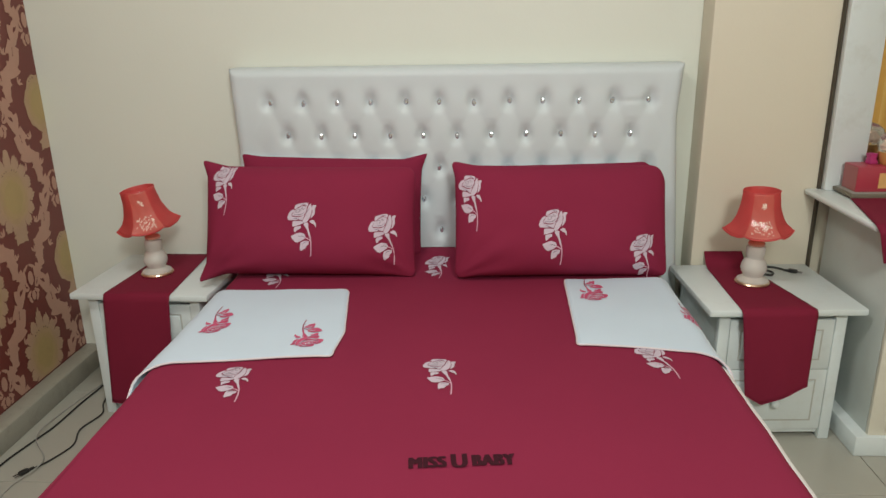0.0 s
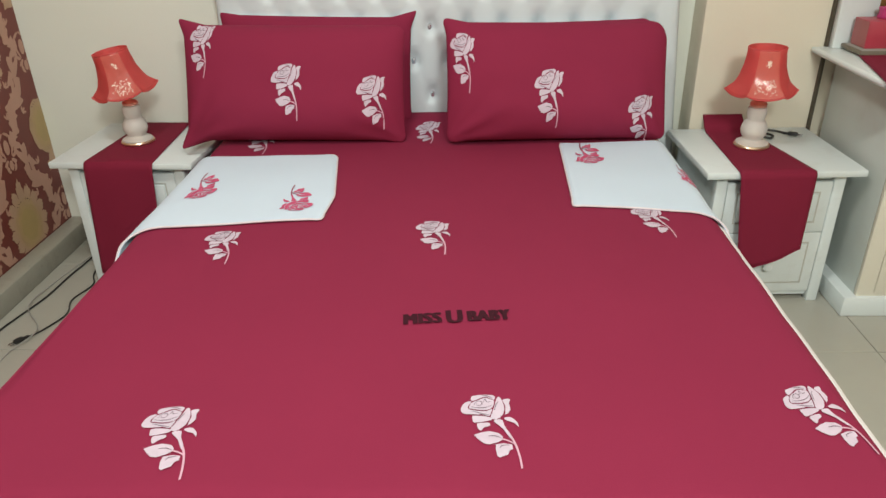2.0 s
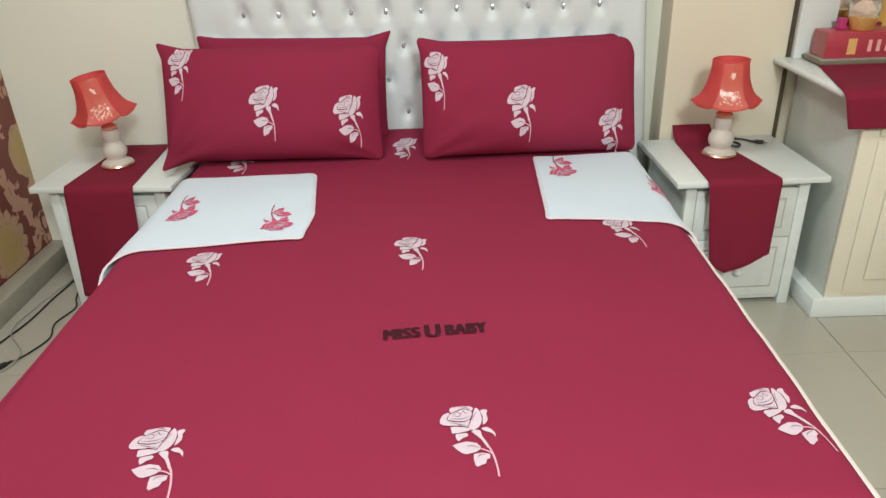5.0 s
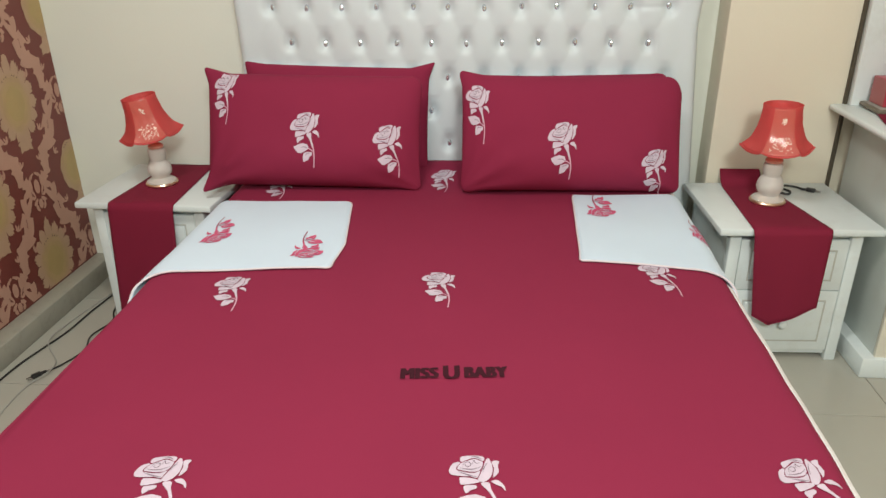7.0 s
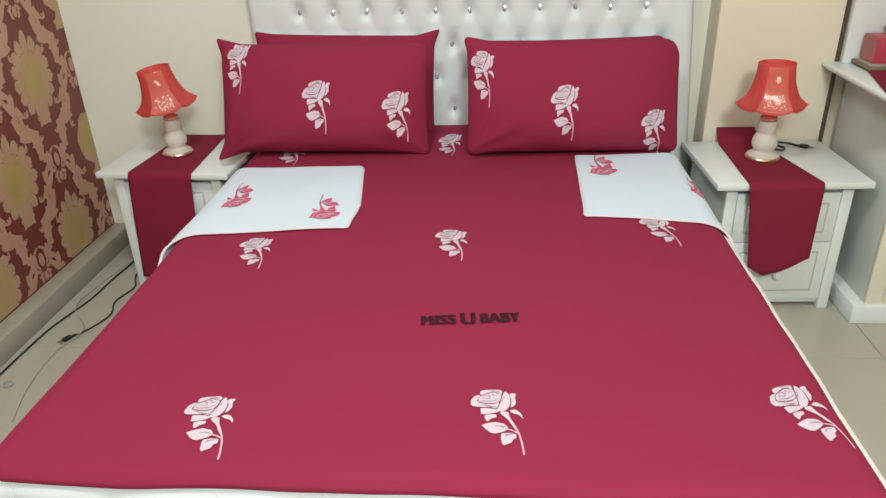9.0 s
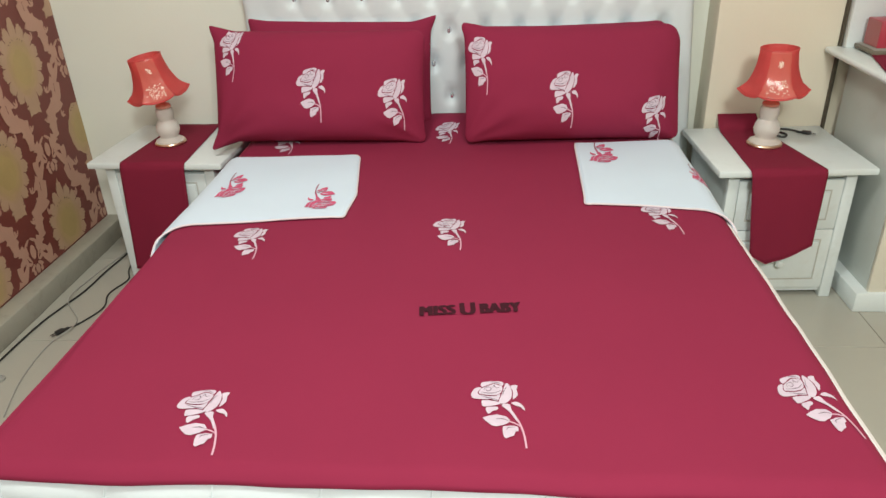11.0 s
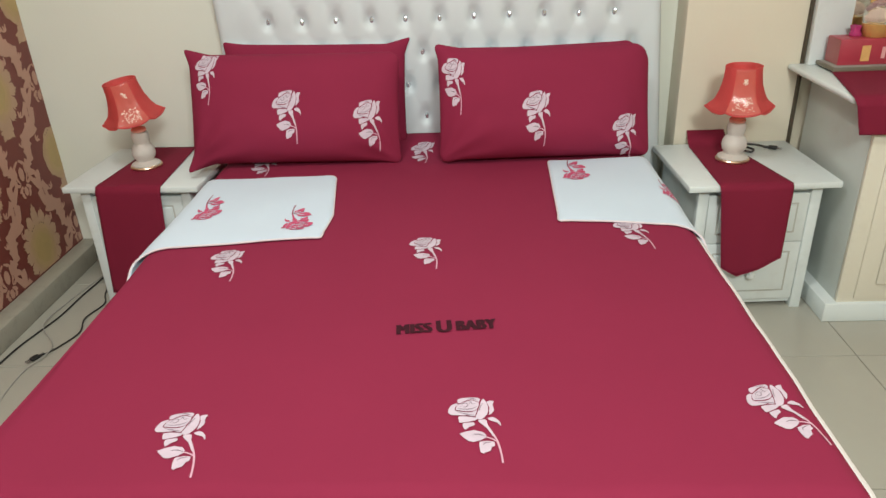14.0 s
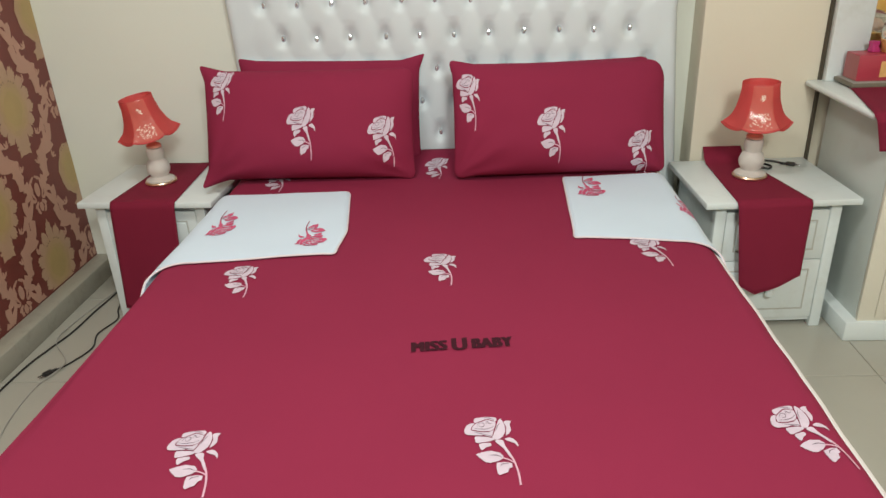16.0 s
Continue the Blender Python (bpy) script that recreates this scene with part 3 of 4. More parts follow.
flap_left, flap_left_tree = flap([(-0.325, -0.451), (-0.291, -0.966), (-0.966, -1.038), (-0.964, -0.472)], 0.9, 0.753, 0.042)
flap_right, flap_right_tree = flap([(0.426, -0.347), (0.403, -0.880), (0.948, -0.951), (0.946, -0.311)], 0.7, 0.750, 0.046)

# ---- rose print ----
# drawn on a sheet about 450 units high, with y down: each petal is one closed outline
PETALS = [
    [(45, 150), (58, 120), (84, 107), (98, 110), (86, 126), (80, 146), (108, 161), (150, 176), (104, 178), (64, 177), (48, 166)],
    [(94, 86), (104, 75), (160, 66), (206, 66), (219, 76), (212, 92), (190, 83), (165, 78), (138, 88), (106, 104), (95, 100)],
    [(86, 146), (90, 126), (104, 110), (140, 94), (168, 83), (196, 90), (214, 98), (206, 134), (178, 150), (130, 152), (100, 147)],
    [(92, 152), (130, 158), (176, 156), (204, 142), (197, 168), (190, 182), (160, 177), (118, 165)],
    [(218, 118), (224, 92), (236, 72), (251, 86), (264, 116), (265, 150), (252, 178), (224, 199), (196, 190), (205, 162)],
    [(257, 92), (275, 82), (298, 85), (290, 106), (298, 140), (271, 170), (272, 122)],
    [(105, 186), (150, 184), (192, 188), (205, 200), (170, 212), (115, 222), (107, 206)],
    [(130, 226), (160, 220), (189, 218), (192, 234), (166, 244), (146, 262), (132, 246)],
    [(262, 190), (284, 182), (302, 184), (329, 206), (335, 231), (316, 212), (284, 203)],
    [(211, 205), (238, 197), (257, 202), (264, 228), (290, 266), (302, 292), (290, 290), (258, 246), (230, 224)],
    [(115, 285), (150, 271), (190, 262), (238, 270), (257, 288), (252, 302), (232, 315), (190, 328), (164, 324), (134, 303)],
    [(222, 326), (262, 318), (300, 322), (302, 344), (286, 350), (279, 371), (260, 378), (240, 388), (228, 380), (221, 350)],
]
STEM = [(294, 280), (312, 312), (326, 350), (335, 388), (341, 430)]
STALK = [(252, 297), (282, 304), (312, 318)]
VEINS = [
    [(112, 130), (118, 112), (138, 104), (152, 112), (146, 126), (128, 128), (124, 116)], [(98, 138), (130, 142), (172, 138), (204, 122)], [(160, 112), (166, 92), (178, 108), (196, 102)],
    [(100, 160), (140, 170), (188, 178)], [(216, 150), (222, 124), (236, 100)], [(186, 288), (220, 286), (250, 296)], [(242, 345), (250, 332), (284, 326)], [(150, 72), (180, 74), (204, 84)],
]


def rose(parent, place, anchors, fill, line, lift, red=False):
    """A printed rose. anchors: where the left petal tip, the right petal tip and the stem's end lie; place(x, y, lift) puts a point on the cloth."""
    l, r, s = [Vector(a) for a in anchors]
    m = Matrix(((45 - 341, 298 - 341), (150 - 430, 85 - 430))).inverted()

    def to(p):
        k = m @ Vector((p[0] - 341, p[1] - 430))
        return s + (l - s) * k.x + (r - s) * k.y

    bm = bmesh.new()
    for petal in PETALS:
        pts = smooth_line([Vector(p) for p in petal], 2, True) if petal not in PETALS[-2:] else [Vector(p) for p in petal]
        f = bm.faces.new([bm.verts.new((p.x, p.y, 0)) for p in pts])
        f.material_index = 2
        bmesh.ops.inset_individual(bm, faces=[f], thickness=3.2, use_even_offset=False)
        f.material_index = 0
    bmesh.ops.triangulate(bm, faces=bm.faces[:])
    bmesh.ops.subdivide_edges(bm, edges=[e for e in bm.edges if e.calc_length() > 30], cuts=1)
    bmesh.ops.triangulate(bm, faces=[f for f in bm.faces if len(f.verts) > 3])

    def ribbon(line_pts, w, mat, z):
        pts = smooth_line([Vector(p) for p in line_pts], 4)
        rows = []
        for i, p in enumerate(pts):
            d = (pts[min(i + 1, len(pts) - 1)] - pts[max(i - 1, 0)]).normalized()
            k = w * (1.0 if mat != 1 else 1 - 0.6 * abs(2 * i / (len(pts) - 1) - 1))
            rows.append((bm.verts.new((p.x - d.y * k, p.y + d.x * k, z)), bm.verts.new((p.x + d.y * k, p.y - d.x * k, z))))
        for a, b in zip(rows, rows[1:]):
            bm.faces.new((a[0], a[1], b[1], b[0])).material_index = mat

    ribbon(STEM, 5.0, 2, 0)
    ribbon(STALK, 3.2, 2, 0)
    for v in VEINS:
        ribbon(v, 2.2 if not red else 3.6, 1, 1)
    for v in bm.verts:
        q = to((v.co.x, v.co.y))
        v.co = place(q.x, q.y, lift + 0.0008 * v.co.z)
    bm.normal_update()
    return part("rose_print", bm, [fill, line, PRINT_RIM if not red else PRINT_RED_RIM], parent, "", False)


for anchors in (
    ((-0.446, -1.784), (-0.358, -1.749), (-0.334, -1.915)),
    ((0.100, -1.742), (0.187, -1.715), (0.197, -1.884)),
    ((0.661, -1.725), (0.741, -1.677), (0.763, -1.843)),
    ((-0.026, -1.008), (0.062, -0.986), (0.055, -1.167)),
    ((-0.573, -1.070), (-0.487, -1.037), (-0.479, -1.211)),
    ((0.557, -0.918), (0.641, -0.901), (0.641, -1.076)),
    ((-0.079, -0.178), (0.011, -0.141), (-0.020, -0.321)),
    ((-0.678, -0.266), (-0.578, -0.234), (-0.588, -0.428)),
):
    rose(duvet, on_bed, anchors, PRINT, PRINT_LINE, 0.0025)


def on_tree(tree):
    def place(x, y, lift):
        hit = tree.ray_cast(Vector((x, y, 2)), Vector((0, 0, -1)))[0]
        return hit + Vector((0, 0, lift)) if hit is not None else on_bed(x, y, 0.004)
    return place


for ob, tree, anchors in (
    (flap_left, flap_left_tree, ((-0.639, -0.764), (-0.717, -0.822), (-0.712, -0.620))),
    (flap_left, flap_left_tree, ((-0.327, -0.878), (-0.417, -0.903), (-0.409, -0.730))),
    (flap_right, flap_right_tree, ((0.552, -0.513), (0.457, -0.534), (0.500, -0.336))),
    (flap_right, flap_right_tree, ((0.815, -0.722), (0.752, -0.694), (0.772, -0.558))),
):
    rose(ob, on_tree(tree), anchors, PRINT_RED, WHITE_CLOTH, 0.002, True)

# ---- lettering ----


def lettering(text, x0, x1, y, height, turn, parent):
    """Flat letters between x0 and x1, standing on y."""
    curve = bpy.data.curves.new("lettering", "FONT")
    curve.body, curve.size, curve.space_character = text, 1.0, 1.12
    tmp = new("lettering_curve", curve)
    bpy.context.view_layer.update()
    data = bpy.data.meshes.new_from_object(tmp.evaluated_get(bpy.context.evaluated_depsgraph_get()))
    bpy.data.objects.remove(tmp)
    bm = bmesh.new()
    bm.from_mesh(data)
    bpy.data.meshes.remove(data)
    lo, hi = [Vector([f(v.co[i] for v in bm.verts) for i in range(2)]) for f in (min, max)]
    m = Matrix.Rotation(radians(turn), 2)
    for v in bm.verts:
        p = m @ Vector(((v.co.x - lo.x) / (hi.x - lo.x) * (x1 - x0), (v.co.y - lo.y) / (hi.y - lo.y) * height))
        v.co = on_bed(x0 + p.x, y + p.y, 0.003)
    bold = bmesh.new()
    sheet = bpy.data.meshes.new("letters")
    bm.to_mesh(sheet)
    bm.free()
    for k in (-1, -0.33, 0.33, 1):
        start = len(bold.verts)
        bold.from_mesh(sheet)
        bold.verts.ensure_lookup_table()
        for v in bold.verts[start:]:
            v.co += Vector((0.0033 * k, 0.0009 * math.cos(9 * k), 0.0004 * k))
    bpy.data.meshes.remove(sheet)
    bm = bold
    part("lettering", bm, PRINT_BLACK, parent, "dark maroon printed word", False)


lettering("MISS", -0.019, 0.056, -1.476, 0.038, 5.0, duvet)
lettering("U", 0.071, 0.100, -1.472, 0.048, 5.0, duvet)
lettering("BABY", 0.115, 0.201, -1.464, 0.038, 5.0, duvet)

# ---- pillows ----


def pillow(name, label, cx, y_foot, z_foot, width, height, thick, tilt, turn, roll, seed, roses=(), white_back=False, ears=(1, 1, 1, 1), rounds=(0.03, 0.03, 0.03, 0.03)):
    m = Matrix.Translation((cx, y_foot, z_foot)) @ pose(0, 0, 0, tilt, 0, 0) @ pose(0, 0, 0, 0, roll, turn)

    def sheet(side):
        def at(u, v):
            e = (1 - abs(u) ** 3.2) * (1 - abs(v) ** 3.2)
            t = thick / 2 * max(0.0, e) ** 0.55
            c = (1 if u > 0 else 0) + (2 if v > 0 else 0)
            ru, rv = 2 * rounds[c] / width, 2 * rounds[c] / height
            a, b = (abs(u) - 1 + ru) / ru, (abs(v) - 1 + rv) / rv
            if a > 0 and b > 0:
                u = math.copysign(1 - ru + ru * a * math.sqrt(1 - b * b / 2), u)
                v = math.copysign(1 - rv + rv * b * math.sqrt(1 - a * a / 2), v)
            px = width / 2 * u * (1 - 0.012 * (1 - v * v) * abs(u) ** 3)
            pz = height / 2 * (1 + v * (1 - 0.016 * (1 - u * u) * abs(v) ** 3))
            k = ears[c]
            corner = max(0, abs(u) - 0.8) * max(0, abs(v) - 0.8) * 25
            px += math.copysign(0.012 * corner * k, u)
            pz += math.copysign(0.014 * corner * k, v)
            sag = 0.10 * (1 - (v + 1) / 2) * thick * e
            w = 0.006 * noise.noise(Vector((u * 2.0 + seed, v * 2.0, side))) + 0.003 * noise.noise(Vector((u * 5 + seed, v * 3, side * 2)))
            for sx in (-1, 1):
                d, ang = math.hypot(u - sx, (v + 1) * 0.55), math.atan2((v + 1) * 0.55, 1 - sx * u + 1e-6)
                w += 0.011 * math.sin(ang * 11 + seed + sx) * ease(0.03, 0.15, d) * (1 - ease(0.2, 0.75, d))
            crease = 0.004 * math.sin(9 * (u + v * 0.6) + seed) * ease(0.55, 0.95, max(abs(u), abs(v))) * e
            return m @ Vector((px, side * (t + sag) + (w + crease) * e ** 0.5 * side, pz))
        return at

    us, vs = [math.sin(a) for a in span(-math.pi / 2, math.pi / 2, 44)], [math.sin(a) for a in span(-math.pi / 2, math.pi / 2, 34)]
    bm = grid_mesh(us, vs, sheet(-1))
    n_front = len(bm.faces)
    data = bpy.data.meshes.new("back")
    other = grid_mesh(us, vs, sheet(1))
    bmesh.ops.reverse_faces(other, faces=other.faces)
    other.to_mesh(data)
    other.free()
    bm.from_mesh(data)
    bpy.data.meshes.remove(data)
    bm.faces.ensure_lookup_table()
    if white_back:
        for f in bm.faces[n_front:]:
            f.material_index = 1
    bmesh.ops.remove_doubles(bm, verts=bm.verts, dist=0.0004)
    bmesh.ops.recalc_face_normals(bm, faces=bm.faces)
    tree = tree_of(bm)
    ob = tagged(mesh_object(name, bm, [RED, WHITE_CLOTH], True, 80), label, "pillow", "pillows on the bed")

    def place(x, z, lift):
        hit = tree.ray_cast(Vector((x, -2, z)), Vector((0, 1, 0)))[0]
        return hit + Vector((0, -lift, 0)) if hit is not None else m @ Vector((x - cx, -0.02, z - z_foot))

    for anchors in roses:
        rose(ob, place, anchors, PRINT, PRINT_LINE, 0.0025)
    return ob


pillow("pillow", "plain crimson pillow leaning on the tufted headboard", -0.449, -0.095, 0.576, 0.695, 0.370, 0.14, -9, 0, 1.5, 3, white_back=True, ears=(0.4, 0.4, 0.6, 1.7), rounds=(0.03, 0.03, 0.012, 0.006))
pillow("pillow", "crimson pillow with three pale printed roses", -0.492, -0.312, 0.560, 0.768, 0.397, 0.165, -19, 2.2, 0.5, 7,
       roses=(((-0.837, 0.911), (-0.752, 0.938), (-0.788, 0.787)), ((-0.551, 0.788), (-0.449, 0.823), (-0.472, 0.649)), ((-0.266, 0.743), (-0.172, 0.776), (-0.179, 0.606))), ears=(2.4, 0.6, 1.6, 0.0), rounds=(0.012, 0.03, 0.012, 0.04))
pillow("pillow", "plain crimson pillow with white back, leaning on the headboard", 0.437, -0.105, 0.572, 0.700, 0.345, 0.14, -9, 0, -1.0, 11, white_back=True, ears=(0.4, 0.4, 0.4, 0.4), rounds=(0.03, 0.03, 0.03, 0.055))
pillow("pillow", "crimson pillow with three pale roses beside the lamp", 0.419, -0.312, 0.556, 0.765, 0.400, 0.165, -19, 4.2, -0.2, 15,
       roses=(((0.053, 0.879), (0.135, 0.898), (0.117, 0.734)), ((0.334, 0.764), (0.431, 0.795), (0.409, 0.616)), ((0.654, 0.672), (0.740, 0.704), (0.724, 0.534))), ears=(0.8, 0.2, 1.2, -0.5), rounds=(0.04, 0.03, 0.02, 0.07))

# ---- bedside cabinets ----
NS_TOP, NS_W, NS_D = 0.51, 0.522, 0.465


def bedside_cabinet():
    """Stands with the middle of its back at the origin, front towards -y."""
    ns = thing("bedside_cabinet", "white lacquered bedside cabinet with two panelled fronts", "bedside cabinet", group="bedside cabinets")
    h, w, d = NS_TOP, NS_W / 2, NS_D
    part("top", box((-w, -d, h - 0.024), (w, 0, h), 0.006), WHITE_PAINT, ns)
    bw, bd = w - 0.048, d - 0.04
    for name, p, q in (("side_panel", (-bw, -bd + 0.02, 0.018), (-bw + 0.018, -0.01, h - 0.024)), ("side_panel", (bw - 0.018, -bd + 0.02, 0.018), (bw, -0.01, h - 0.024)),
                       ("back_panel", (-bw + 0.018, -0.022, 0.018), (bw - 0.018, -0.01, h - 0.024)), ("bottom_panel", (-bw + 0.018, -bd + 0.012, 0.018), (bw - 0.018, -0.022, 0.036)),
                       ("shelf", (-bw + 0.018, -bd + 0.02, 0.265), (bw - 0.018, -0.022, 0.28)), ("rail", (-bw + 0.018, -bd + 0.012, h - 0.05), (bw - 0.018, -bd + 0.03, h - 0.024))):
        part(name, box(p, q, 0.0015, 1), WHITE_PAINT, ns)
    for sx in (-1, 1):
        for y0 in (-bd - 0.006, -0.042):
            x0 = sx * (bw - 0.018)
            part("leg", box((x0 - 0.019, y0, 0), (x0 + 0.019, y0 + 0.036, h - 0.024), 0.004), WHITE_PAINT, ns)
    fw = bw - 0.0385
    for z0, z1 in ((0.040, 0.2715), (0.2745, 0.4585)):
        front = bmesh.new()
        add_box(front, (-fw, -bd - 0.004, z0), (fw, -bd + 0.016, z1), 0.003)
        ob = part("drawer_front" if z0 > 0.2 else "door", front, WHITE_PAINT, ns)
        groove = bmesh.new()
        for a, b in (((-fw + 0.035, z0 + 0.035), (fw - 0.035, z0 + 0.040)), ((-fw + 0.035, z1 - 0.040), (fw - 0.035, z1 - 0.035)),
                     ((-fw + 0.035, z0 + 0.040), (-fw + 0.040, z1 - 0.040)), ((fw - 0.040, z0 + 0.040), (fw - 0.035, z1 - 0.040))):
            add_box(groove, (a[0], -bd - 0.0052, a[1]), (b[0], -bd - 0.003, b[1]))
        part("groove", groove, GREY_EDGE, ob, "worn grey groove", False)
        panel = bmesh.new()
        add_box(panel, (-fw + 0.042, -bd - 0.012, z0 + 0.042), (fw - 0.042, -bd - 0.003, z1 - 0.042), 0.005)
        part("raised_panel", panel, WHITE_PAINT, ob)
        knob = lathe([(0.006, 0), (0.006, 0.012), (0.015, 0.018), (0.016, 0.024), (0.010, 0.030), (0.0, 0.031)], 18)
        bmesh.ops.rotate(knob, verts=knob.verts, cent=(0, 0, 0), matrix=Matrix.Rotation(radians(90), 3, "X"))
        bmesh.ops.translate(knob, verts=knob.verts, vec=(0.0, -bd - 0.011, (z0 + z1) / 2))
        part("knob", knob, WHITE_PAINT, ob, "round white carved knob")
    return ns


NS_LEFT, NS_RIGHT = (-1.092, 0.072), (1.133, -0.050)
ns_left = bedside_cabinet()
ns_left.matrix_world = pose(*NS_LEFT, 0, rz=-2.5)
ns_right = copy_thing(ns_left, pose(*NS_RIGHT, 0, rz=2))
ns_left["label"] = "white lacquered bedside cabinet beside the papered wall"
ns_right["label"] = "white lacquered bedside cabinet beside the dressing table"


def runner(name, label, top, hang, rise_back, z=NS_TOP):
    """top: back-left, back-right, front-right, front-left on the cabinet; hang: lower left, lower tip, lower right below the front edge."""
    a, b, c, d = [Vector(p) for p in top]
    lo = [Vector(p) for p in hang]

    def low(u):
        return lo[0].lerp(lo[1], u / 0.12) if u < 0.12 else lo[1].lerp(lo[2], (u - 0.12) / 0.88)

    def at(u, v):
        if v <= 1:
            p = a.lerp(b, u).lerp(d.lerp(c, u), v)
            rise = rise_back * ease(0.10, 0.0, v) if v < 0.10 else 0.0
            return Vector((p.x, p.y, z + 0.0035 + rise + 0.0012 * noise.noise(Vector((u * 4, v * 4, 2)))))
        k = (v - 1)
        p, q = d.lerp(c, u), low(u)
        bend = min(1, k / 0.06)
        zz = z + 0.0035 + (q.y - z - 0.0035) * k
        return Vector((p.x + (q.x - p.x) * k, p.y - 0.010 * math.sin(bend * math.pi / 2) - 0.006 * k + 0.006 * k * math.sin(u * 7 + 1), zz))

    bm = grid_mesh(span(0, 1, 20), span(0, 1, 16) + [1 + k for k in span(0.02, 0.1, 5)] + [1 + k for k in span(0.14, 1, 20)], at)
    bmesh.ops.recalc_face_normals(bm, faces=bm.faces)
    ob = tagged(mesh_object(name, bm, RED_DARK, True, 60), label, "table runner", "table runners")
    m = ob.modifiers.new("thickness", "SOLIDIFY")
    m.thickness, m.offset = 0.0025, 0
    seam = bmesh.new()
    tube([at(u, 2) + Vector((0, -0.0006, 0.001)) for u in span(0, 1, 24)], 0.0019, 6, seam)
    part("hem", seam, RED, ob, "stitched lower hem")
    return ob


runner("table_runner", "burgundy cloth runner hanging over a white bedside cabinet", [(-1.205, 0.072), (-1.015, 0.066), (-0.988, -0.398), (-1.237, -0.387)], [(-1.270, 0.075), (-1.24, 0.070), (-1.02, 0.10)], 0.0)
runner("table_runner", "burgundy cloth runner with a slanting hem on a bedside cabinet", [(1.003, -0.044), (1.147, -0.044), (1.237, -0.516), (0.990, -0.525)], [(1.028, 0.205), (1.086, 0.169), (1.236, 0.236)], 0.048)

# ---- bedside lamps ----


def bedside_lamp(at, turn, lean, label):
    lamp = thing("table_lamp", label, "lamp", (0, 0, 0), "bedside lamps")
    part("base", lathe([(0.0, 0.0), (0.056, 0.0), (0.060, 0.003), (0.060, 0.007), (0.057, 0.011), (0.050, 0.013), (0.0, 0.013)], 36), GOLD, lamp, "polished gold foot")
    part("vase", lathe([(0.055, 0.0125), (0.053, 0.017), (0.042, 0.023), (0.034, 0.029), (0.034, 0.034), (0.041, 0.044), (0.0445, 0.058), (0.0425, 0.073), (0.036, 0.088), (0.028, 0.096), (0.028, 0.101), (0.031, 0.107), (0.032, 0.122), (0.032, 0.134), (0.029, 0.140), (0.012, 0.143)], 36), FROST, lamp, "frosted white glass body")
    part("collar", lathe([(0.012, 0.142), (0.027, 0.144), (0.029, 0.152), (0.024, 0.158), (0.010, 0.164), (0.010, 0.20), (0.0, 0.205)], 24), NECK_PINK, lamp, "pink collar")
    sides = 6
    m = Matrix.Translation((0, 0, 0.17)) @ pose(0, 0, 0, 0, lean, turn) @ Matrix.Translation((0, 0, -0.17))

    def shade_at(a, h, push=0.0):
        k = (a / (2 * math.pi) * sides) % 1.0
        corner = abs(2 * k - 1)
        t = h
        r = 0.061 + 0.004 * t + 0.044 * t ** 2.4 + 0.003 * max(0, t - 0.82) / 0.18
        flat = 0.03 + 0.07 * ease(0.05, 0.6, t)
        poly = 1 - flat + flat * corner ** 2 + 0.040 * t * t * corner ** 4
        z = 0.342 - 0.152 * t + 0.012 * corner ** 3 * ease(0.7, 1, t)
        r = r * poly + push + 0.0015 * noise.noise(Vector((math.cos(a) * 4, math.sin(a) * 4, t * 6)))
        return m @ Vector((r * math.cos(a), r * math.sin(a), z))

    n, rows = 96, 18
    bm = bmesh.new()
    rings = [[bm.verts.new(shade_at(2 * math.pi * i / n, h)) for i in range(n)] for h in span(0, 1, rows)]
    for p, q in zip(rings, rings[1:]):
        for i in range(n):
            f = bm.faces.new((p[i], q[i], q[(i + 1) % n], p[(i + 1) % n]))
            f.material_index = 1 if i // (n // sides) == 4 else 0
    shade = part("shade", bm, [SHADE, SHADE_FRONT], lamp, "red organza bell shade with a shiny front panel", True, 60)
    sm = shade.modifiers.new("thickness", "SOLIDIFY")
    sm.thickness, sm.offset = 0.0012, 0
    for h, r in ((0.0, 0.0022), (1.0, 0.0036)):
        ring = [shade_at(2 * math.pi * i / 60, h) for i in range(61)]
        part("trim", tube(ring, r, 6), SHADE, shade)
    for s in (4, 5):
        ribs = bmesh.new()
        tube([shade_at(2 * math.pi * s / sides + 0.02, h, 0.001) for h in span(0.12, 0.95, 9)], 0.0007, 5, ribs)
        part("seam", ribs, SHADE_FRONT, shade, "pale stitched seam")
    rnd = random.Random(int(turn * 7) + 3)
    # pale specks: floral embroidery, with some standing in for glints on the film
    flower = bmesh.new()
    for k in range(110):
        a = 2 * math.pi * (4.5 + rnd.uniform(-0.36, 0.36)) / sides
        h = rnd.choice((rnd.uniform(0.62, 0.92), rnd.uniform(0.62, 0.92), rnd.uniform(0.62, 0.92), rnd.uniform(0.22, 0.34)))
        if h < 0.4:
            a = 2 * math.pi * (4.5 + rnd.uniform(-0.10, 0.14)) / sides
        c = shade_at(a, h, 0.002)
        tx = (shade_at(a + 0.05, h, 0.002) - c).normalized()
        tz = (shade_at(a, h - 0.03, 0.002) - c).normalized()
        sz, rot = rnd.uniform(0.0016, 0.0042), rnd.uniform(0, 3.1)
        pts = []
        for i in range(8):
            b = 2 * math.pi * i / 8
            ex, ez = sz * math.cos(b), sz * 0.42 * math.sin(b)
            pts.append(c + tx * (ex * math.cos(rot) - ez * math.sin(rot)) + tz * (ex * math.sin(rot) + ez * math.cos(rot)))
        f = flower.faces.new([flower.verts.new(p) for p in pts])
    tagged(part("embroidery", flower, SHADE_WHITE, shade, "white floral embroidery with painted glints", False), kind="stuff")
    lamp.matrix_world = pose(*at)
    return lamp


